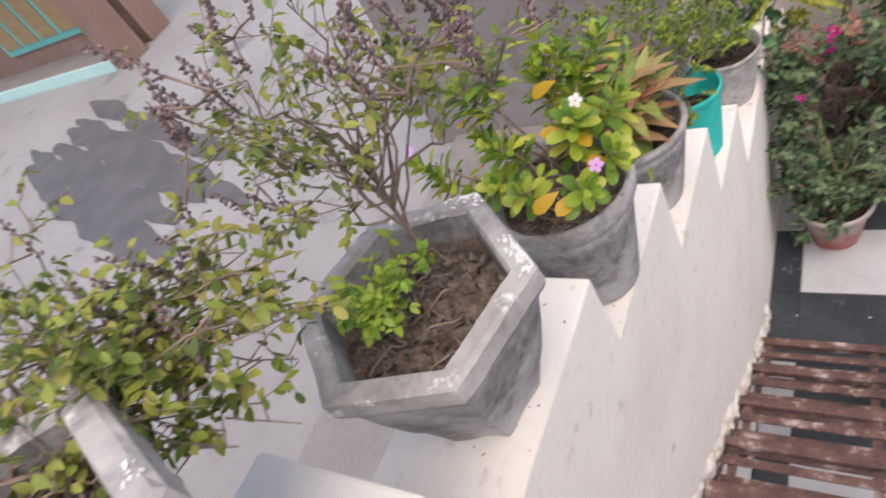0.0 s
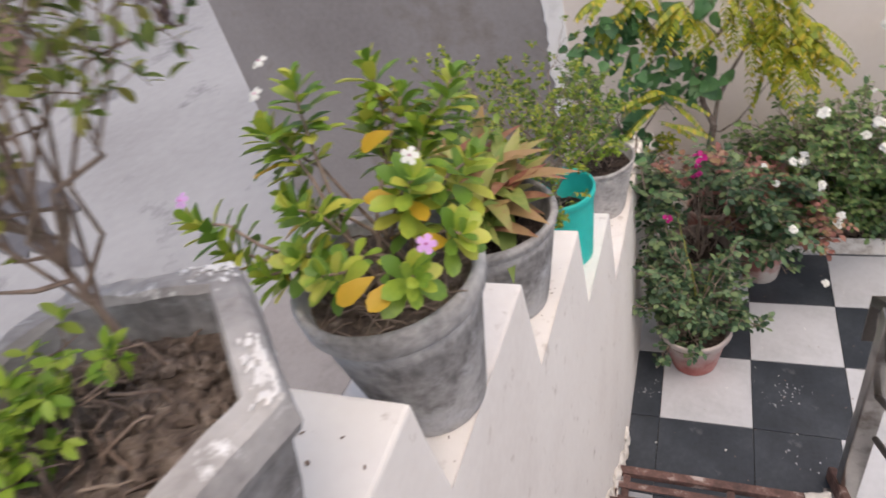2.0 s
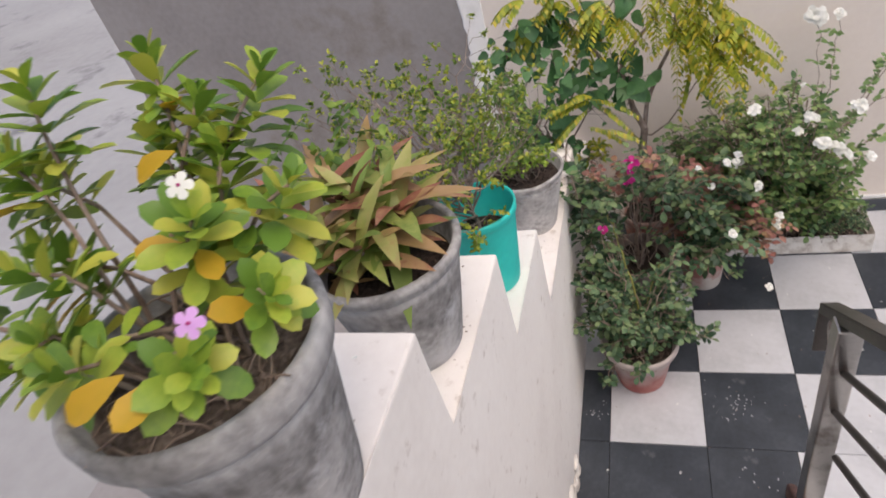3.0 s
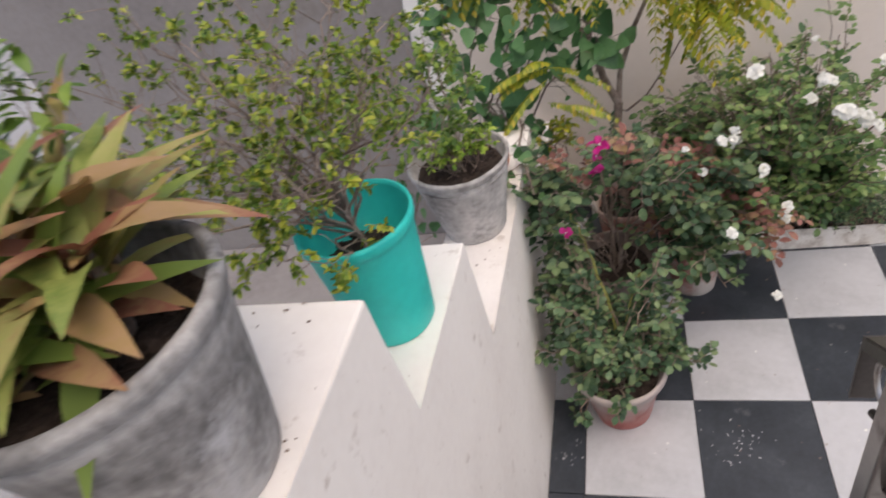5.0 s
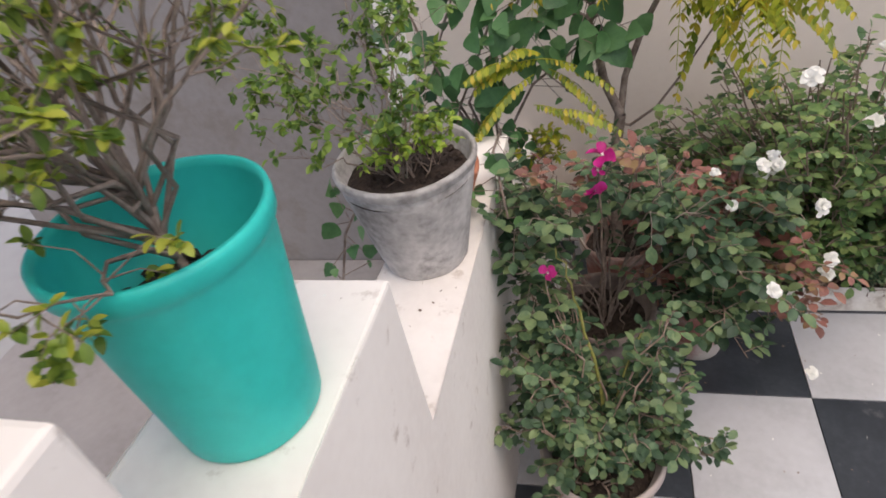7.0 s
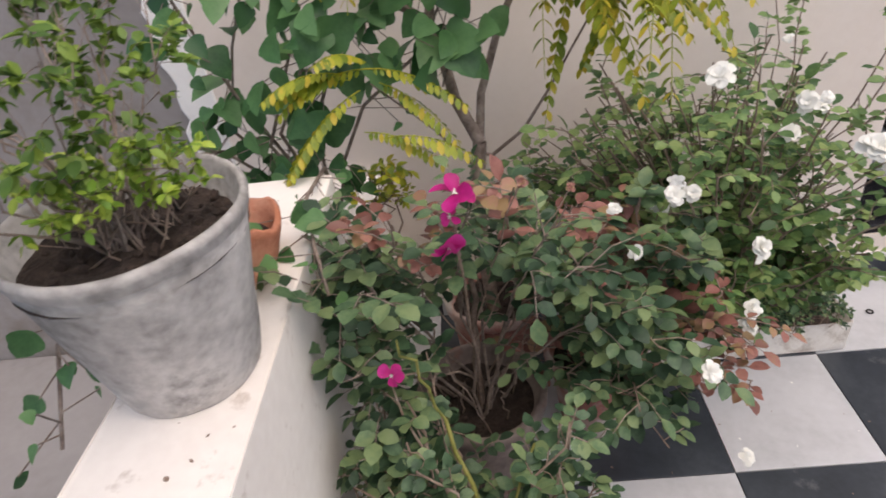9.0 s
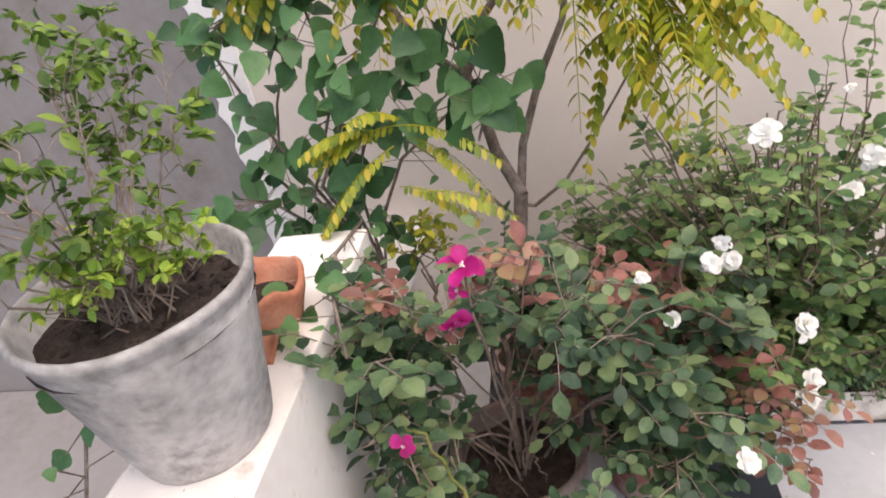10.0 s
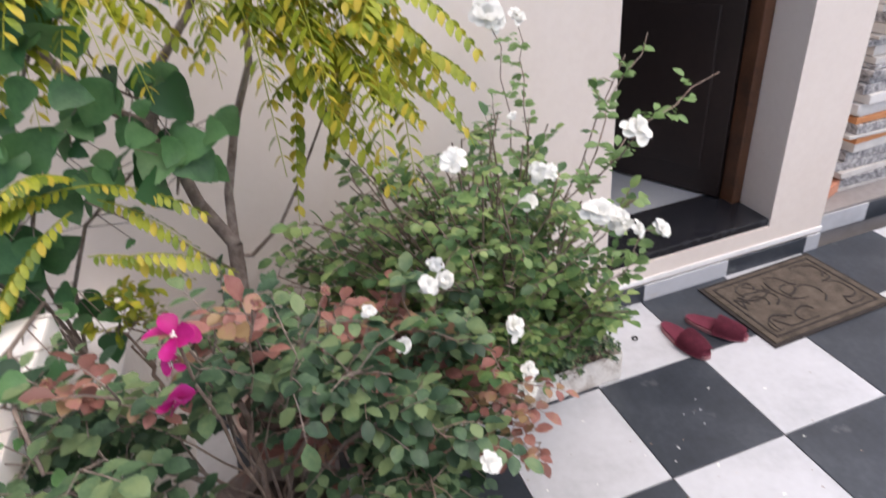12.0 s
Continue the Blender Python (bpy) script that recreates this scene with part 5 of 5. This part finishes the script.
def slipper(loc, turn):
    s = thing("slipper", loc, "worn maroon fabric slipper with pink rubber sole", "slipper", "pair of slippers by the mat", turn=turn)

    def outline(k, n, grow):
        a = 2 * math.pi * k / n
        x, y = math.cos(a), math.sin(a)
        w = 0.042 + 0.008 * y if y > -0.2 else 0.038
        return (x * (w + grow), y * (0.115 + grow))

    for name, mat, z0, z1, grow in (("sole", M["sole"], 0.0, 0.014, 0.0), ("footbed", M["slipper"], 0.0142, 0.02, -0.003)):
        bm = bmesh.new()
        low = [bm.verts.new((*outline(k, 32, grow), z0)) for k in range(32)]
        high = [bm.verts.new((*outline(k, 32, grow), z1)) for k in range(32)]
        bm.faces.new(low[::-1])
        bm.faces.new(high)
        for k in range(32):
            bm.faces.new((low[k], low[(k + 1) % 32], high[(k + 1) % 32], high[k]))
        part(name, bm, mat, s)
    bm = bmesh.new()
    rows = []
    for j in range(9):
        y = 0.0 + 0.105 * j / 8
        w = 0.052 * math.sqrt(max(0.04, 1 - (max(0, y - 0.03) / 0.09) ** 2))
        h = 0.05 - 0.02 * j / 8
        rows.append([bm.verts.new((w * math.cos(a), y, 0.012 + h * math.sin(a))) for a in [math.pi * i / 10 for i in range(11)]])
    for a, b in zip(rows, rows[1:]):
        for i in range(10):
            bm.faces.new((a[i], a[i + 1], b[i + 1], b[i]))
    bmesh.ops.solidify(bm, geom=bm.faces[:], thickness=0.004)
    part("upper", bm, M["slipper"], s, "soft maroon fabric upper", True)


slipper((1.2, 1.275, 0.009), 188)
slipper((1.345, 1.285, 0.009), 212)


def paper_stack():
    s = thing("paper_stack", (2.62, 1.92, 0.1), "tall untidy stack of old newspapers and boards", "paper stack")
    rnd = random.Random(3)
    z = 0.0
    k = 0
    while z < 0.85:
        h = rnd.choice((0.018, 0.03, 0.045))
        mat = M["paper_orange"] if k in (7, 10) else (M["paper_print"] if rnd.random() < 0.45 else M["paper"])
        dx, dy = rnd.uniform(-0.025, 0.025), rnd.uniform(-0.02, 0.02)
        bm = box(-0.23 + dx, 0.2 + dx, -0.17 + dy, 0.15 + dy, z, z + h - 0.002, 0.003)
        bm.transform(Matrix.Rotation(rnd.uniform(-0.05, 0.05), 4, "Z"))
        part("newspaper", bm, mat, s)
        z += h
        k += 1
    b = thing("brick", (2.3, 1.78, 0.1), "loose red clay brick on the plinth", "brick", turn=20)
    part("body", box(-0.1, 0.1, -0.05, 0.05, 0, 0.065, 0.006), M["brick"], b)


paper_stack()


def broken_pot():
    p = thing("broken_pot", (-0.645, 0.665, 0.942), "broken orange terracotta pot on the stepped wall", "pot", "potted plants on the stepped wall")
    bm = lathe([(0.06, 0), (0.066, 0.006), (0.076, 0.04), (0.085, 0.07), (0.09, 0.086), (0.082, 0.088), (0.076, 0.06), (0.055, 0.02)], 28, lambda a, z: 1 + 0.05 * noise.noise((math.cos(a) * 2, math.sin(a) * 2, z * 9)))
    for v in bm.verts:
        if v.co.z > 0.05:
            v.co.z += 0.035 * noise.noise(v.co * 18)
    part("body", bm, M["brick"], p, "", True)
    sh = box(-0.035, 0.03, -0.006, 0.006, 0, 0.06, 0.002)
    sh.transform(Matrix.Translation((0.02, -0.115, 0.004)) @ Matrix.Rotation(-1.2, 4, "X"))
    part("shard", sh, M["brick"], p, "loose broken shard")
    soil_disc(0.066, 0.045, p, M["soil_dark"], seed=19)


broken_pot()


# ---- across the street ----
def far_house():
    h = thing("house", (-12.1, 4.7, -0.12), "far house front with teal shutters and a brown pillar", "house")
    part("wall", box(-7.0, 0.3, 0.9, 1.5, 0, 3.4, 0.01), M["mud"], h, "brown plastered wall")
    part("step", box(-7.0, 0.0, 0.06, 0.9, 0, 0.22, 0.01), M["cement"], h)
    part("step_edge", box(-7.0, 0.0, 0.0, 0.06, 0.0, 0.24, 0.01), M["aqua_paint"], h, "pale aqua painted step edge")
    part("pillar", box(-0.1, 0.45, 0.1, 0.6, 0.0, 3.4, 0.01), M["mud"], h)
    part("roof", box(-7.2, 0.7, -0.2, 1.7, 3.4, 3.55, 0.01), M["cement"], h)
    w = part("window", box(-4.6, -1.2, 0.84, 0.9, 0.6, 2.4, 0.01), M["teal_paint"], h, "teal painted window frame")
    for k in range(4):
        x = -4.45 + 0.82 * k
        part("pane", box(x, x + 0.66, 0.82, 0.845, 0.75, 2.25, 0.005), M["wood"], w, "pale wooden shutter")


far_house()
# Six dark, uneven-edged strips laid just above the street.
blotches = thing("street_strips", (-8.6, 1.75, -0.12), "dark uneven strips across the concrete street", "drain", kind="structure", turn=-20)
rnd = random.Random(12)
for k in range(6):
    bm = bmesh.new()
    y = -0.8 + 0.3 * k + rnd.uniform(-0.08, 0.08)
    n = 60
    start, end = -3.9 + rnd.uniform(0, 0.9), 3.6 - rnd.uniform(0, 1.6)
    low, high = [], []
    for i in range(n):
        s = i / (n - 1)
        x = start + (end - start) * s
        half = 0.2 * math.sin(math.pi * s) ** 0.4 * (1 + 0.7 * noise.noise((x * 0.9, k, 2)))
        low.append(bm.verts.new((x, y - half + 0.07 * noise.noise((x * 1.9, k, 0)), 0.008 + 0.001 * k)))
        high.append(bm.verts.new((x, y + half + 0.07 * noise.noise((x * 1.9, k, 5)), 0.008 + 0.001 * k)))
    for i in range(n - 1):
        bm.faces.new((low[i], low[i + 1], high[i + 1], high[i]))
    part("drain_strip", bm, M["strip_dark"], blotches)


# ---- floor tiles, skirting tiles ----
T = 0.4
floor = structure("floor", box(IN + 0.001, 4.4, -4.0, WALL_Y - 0.001, -0.1, 0.0), M["grout"], "black and white checkered stone tile floor", "floor")


def tile_mesh(w, d, mat):
    bm = box(0.0015, w - 0.0015, 0.0015, d - 0.0015, 0.0005, 0.008)
    bmesh.ops.bevel(bm, geom=[e for e in bm.edges if min(v.co.z for v in e.verts) > 0.005], offset=0.0012, segments=1, affect="EDGES")
    me = bpy.data.meshes.new("tile")
    bm.to_mesh(me)
    bm.free()
    me.materials.append(mat)
    return me


tile_cache = {}
for j in range(-10, 4):
    for i in range(-2, 11):
        x0, x1 = max(i * T, IN + 0.002), min((i + 1) * T, 4.4)
        if j == -1 and i == 0:
            x1 = 0.34
        if j == -1 and i == 1:
            x0 = 0.34
        y0, y1 = max(j * T, -4.0), min((j + 1) * T, WALL_Y - 0.012)
        if j >= 0:
            pale = (i + j) % 2 == 1
        else:
            pale = (i + j) % 2 == 0 and not (j == -1 and i < 1)
        key = (round(x1 - x0, 3), round(y1 - y0, 3), pale)
        if key not in tile_cache:
            tile_cache[key] = tile_mesh(x1 - x0, y1 - y0, M["tile_w"] if pale else M["tile_b"])
        ob = new("tile", tile_cache[key])
        ob.parent = floor
        ob.location = (x0, y0, 0)

skirt = structure("baseboard", box(IN + 0.002, 2.088, WALL_Y - 0.009, WALL_Y - 0.001, 0.0, 0.08), M["grout"], "alternating black and white skirting tiles", "baseboard")
for i in range(-2, 6):
    x0, x1 = max(i * T + 0.01, IN + 0.004), min((i + 1) * T + 0.01, 2.086)
    part("skirting_tile", box(x0 + 0.001, x1 - 0.001, WALL_Y - 0.017, WALL_Y - 0.0095, 0.009, 0.085, 0.001), M["tile_b"] if i % 2 == 0 else M["tile_w"], skirt)
skirt2 = structure("baseboard_plinth", box(2.094, 4.4, WALL_Y + 0.08, WALL_Y + 0.0895, 0.0, 0.095), M["grout"], "alternating skirting tiles on the plinth", "baseboard")
for i in range(5, 11):
    x0, x1 = max(i * T + 0.05, 2.096), (i + 1) * T + 0.05
    part("skirting_tile", box(x0 + 0.001, x1 - 0.001, WALL_Y + 0.072, WALL_Y + 0.0795, 0.009, 0.098, 0.001), M["tile_w"] if i % 2 else M["tile_b"], skirt2)


# ---- small litter ----
def litter_bits():
    """Fallen petals, dry leaf bits and grit on the floor and the wall's treads."""
    rnd = random.Random(77)
    for name, mat, label, count, size in (("petal_litter", "petal_white", "fallen white petals and specks on the tiles", 70, 0.011), ("leaf_litter", "twig", "dry brown leaf bits on tiles and wall", 200, 0.0075)):
        v, f = [], []
        for k in range(count):
            if k % (2 if mat == "twig" else 4):
                at = Vector((rnd.uniform(-0.45, 1.6), rnd.uniform(-0.35, 1.1), 0.0095))
            else:
                n = rnd.randrange(4, len(STEPS) - 1)
                at = Vector((rnd.uniform(OUT + 0.02, IN - 0.02), rnd.uniform(STEPS[n][0], STEPS[n + 1][0]), STEPS[n][1] + 0.0015))
            a = rnd.uniform(0, 6.28)
            s = size * rnd.uniform(0.4, 1.3)
            leaf_shape(v, f, at, Vector((math.cos(a), math.sin(a), 0.05)), Vector((0, 0, 1)), s, s * rnd.uniform(0.3, 0.8), LEAF, 0.15, -0.1)
        ob = mesh_object(name, v, f, M[mat])
        tagged(ob, label, "litter", kind="stuff")


litter_bits()


def floor_splashes():
    """Dried pale splashes on the dark tiles."""
    rnd = random.Random(91)
    bm = bmesh.new()
    for x, y, spread, count in ((0.14, 0.23, 0.05, 26), (0.1, 0.16, 0.03, 10), (0.62, 0.62, 0.03, 9), (-0.46, 0.16, 0.04, 16), (0.2, -0.12, 0.05, 8), (1.0, 0.98, 0.04, 6)):
        for _ in range(count):
            r = rnd.uniform(0.0008, 0.0035)
            bmesh.ops.create_icosphere(bm, subdivisions=1, radius=1, matrix=Matrix.Translation((rnd.gauss(x, spread), rnd.gauss(y, spread * 0.6), 0.0085)) @ Matrix.Rotation(rnd.uniform(0, 3), 4, "Z") @ Matrix.Diagonal((r * rnd.uniform(1, 2.2), r, 0.001, 1)))
    tagged(part("floor_splash", bm, M["tile_w"]), "dried white splashes on the dark tiles", "splash", kind="stuff")


floor_splashes()


def plastic_scrap():
    """A crumpled clear-grey sheet caught on the lowest tread."""
    bm = bmesh.new()
    bmesh.ops.create_grid(bm, x_segments=14, y_segments=18, size=0.5, matrix=Matrix.Diagonal((0.09, 0.17, 1, 1)))
    for v in bm.verts:
        v.co.z = 0.012 + 0.012 * noise.noise(v.co * 28) + 0.006 * noise.noise(v.co * 75)
    bmesh.ops.solidify(bm, geom=bm.faces[:], thickness=0.0015)
    ob = part("plastic_scrap", bm, M["paper"], None, "", True)
    ob.matrix_world = pose(0.215, -0.47, RISE, 0, 0, 14)
    tagged(ob, "crumpled pale plastic sheet lying on the lowest tread", "plastic sheet")


plastic_scrap()


def floor_ring():
    """A small dark rubber ring lying on a pale tile."""
    bm = bmesh.new()
    rows = []
    for i in range(24):
        a = 2 * math.pi * i / 24
        rows.append([bm.verts.new(((0.0095 + 0.003 * math.cos(q)) * math.cos(a), (0.0095 + 0.003 * math.cos(q)) * math.sin(a), 0.003 + 0.003 * math.sin(q))) for q in (0, 1.05, 2.09, 3.14, 4.19, 5.24)])
    for i in range(24):
        for k in range(6):
            bm.faces.new((rows[i][k], rows[(i + 1) % 24][k], rows[(i + 1) % 24][(k + 1) % 6], rows[i][(k + 1) % 6]))
    ob = part("rubber_ring", bm, M["granite"], None, "", True)
    ob.matrix_world = pose(1.050, 1.364, 0.008)
    tagged(ob, "small dark rubber ring lying on a pale tile", "ring")


floor_ring()
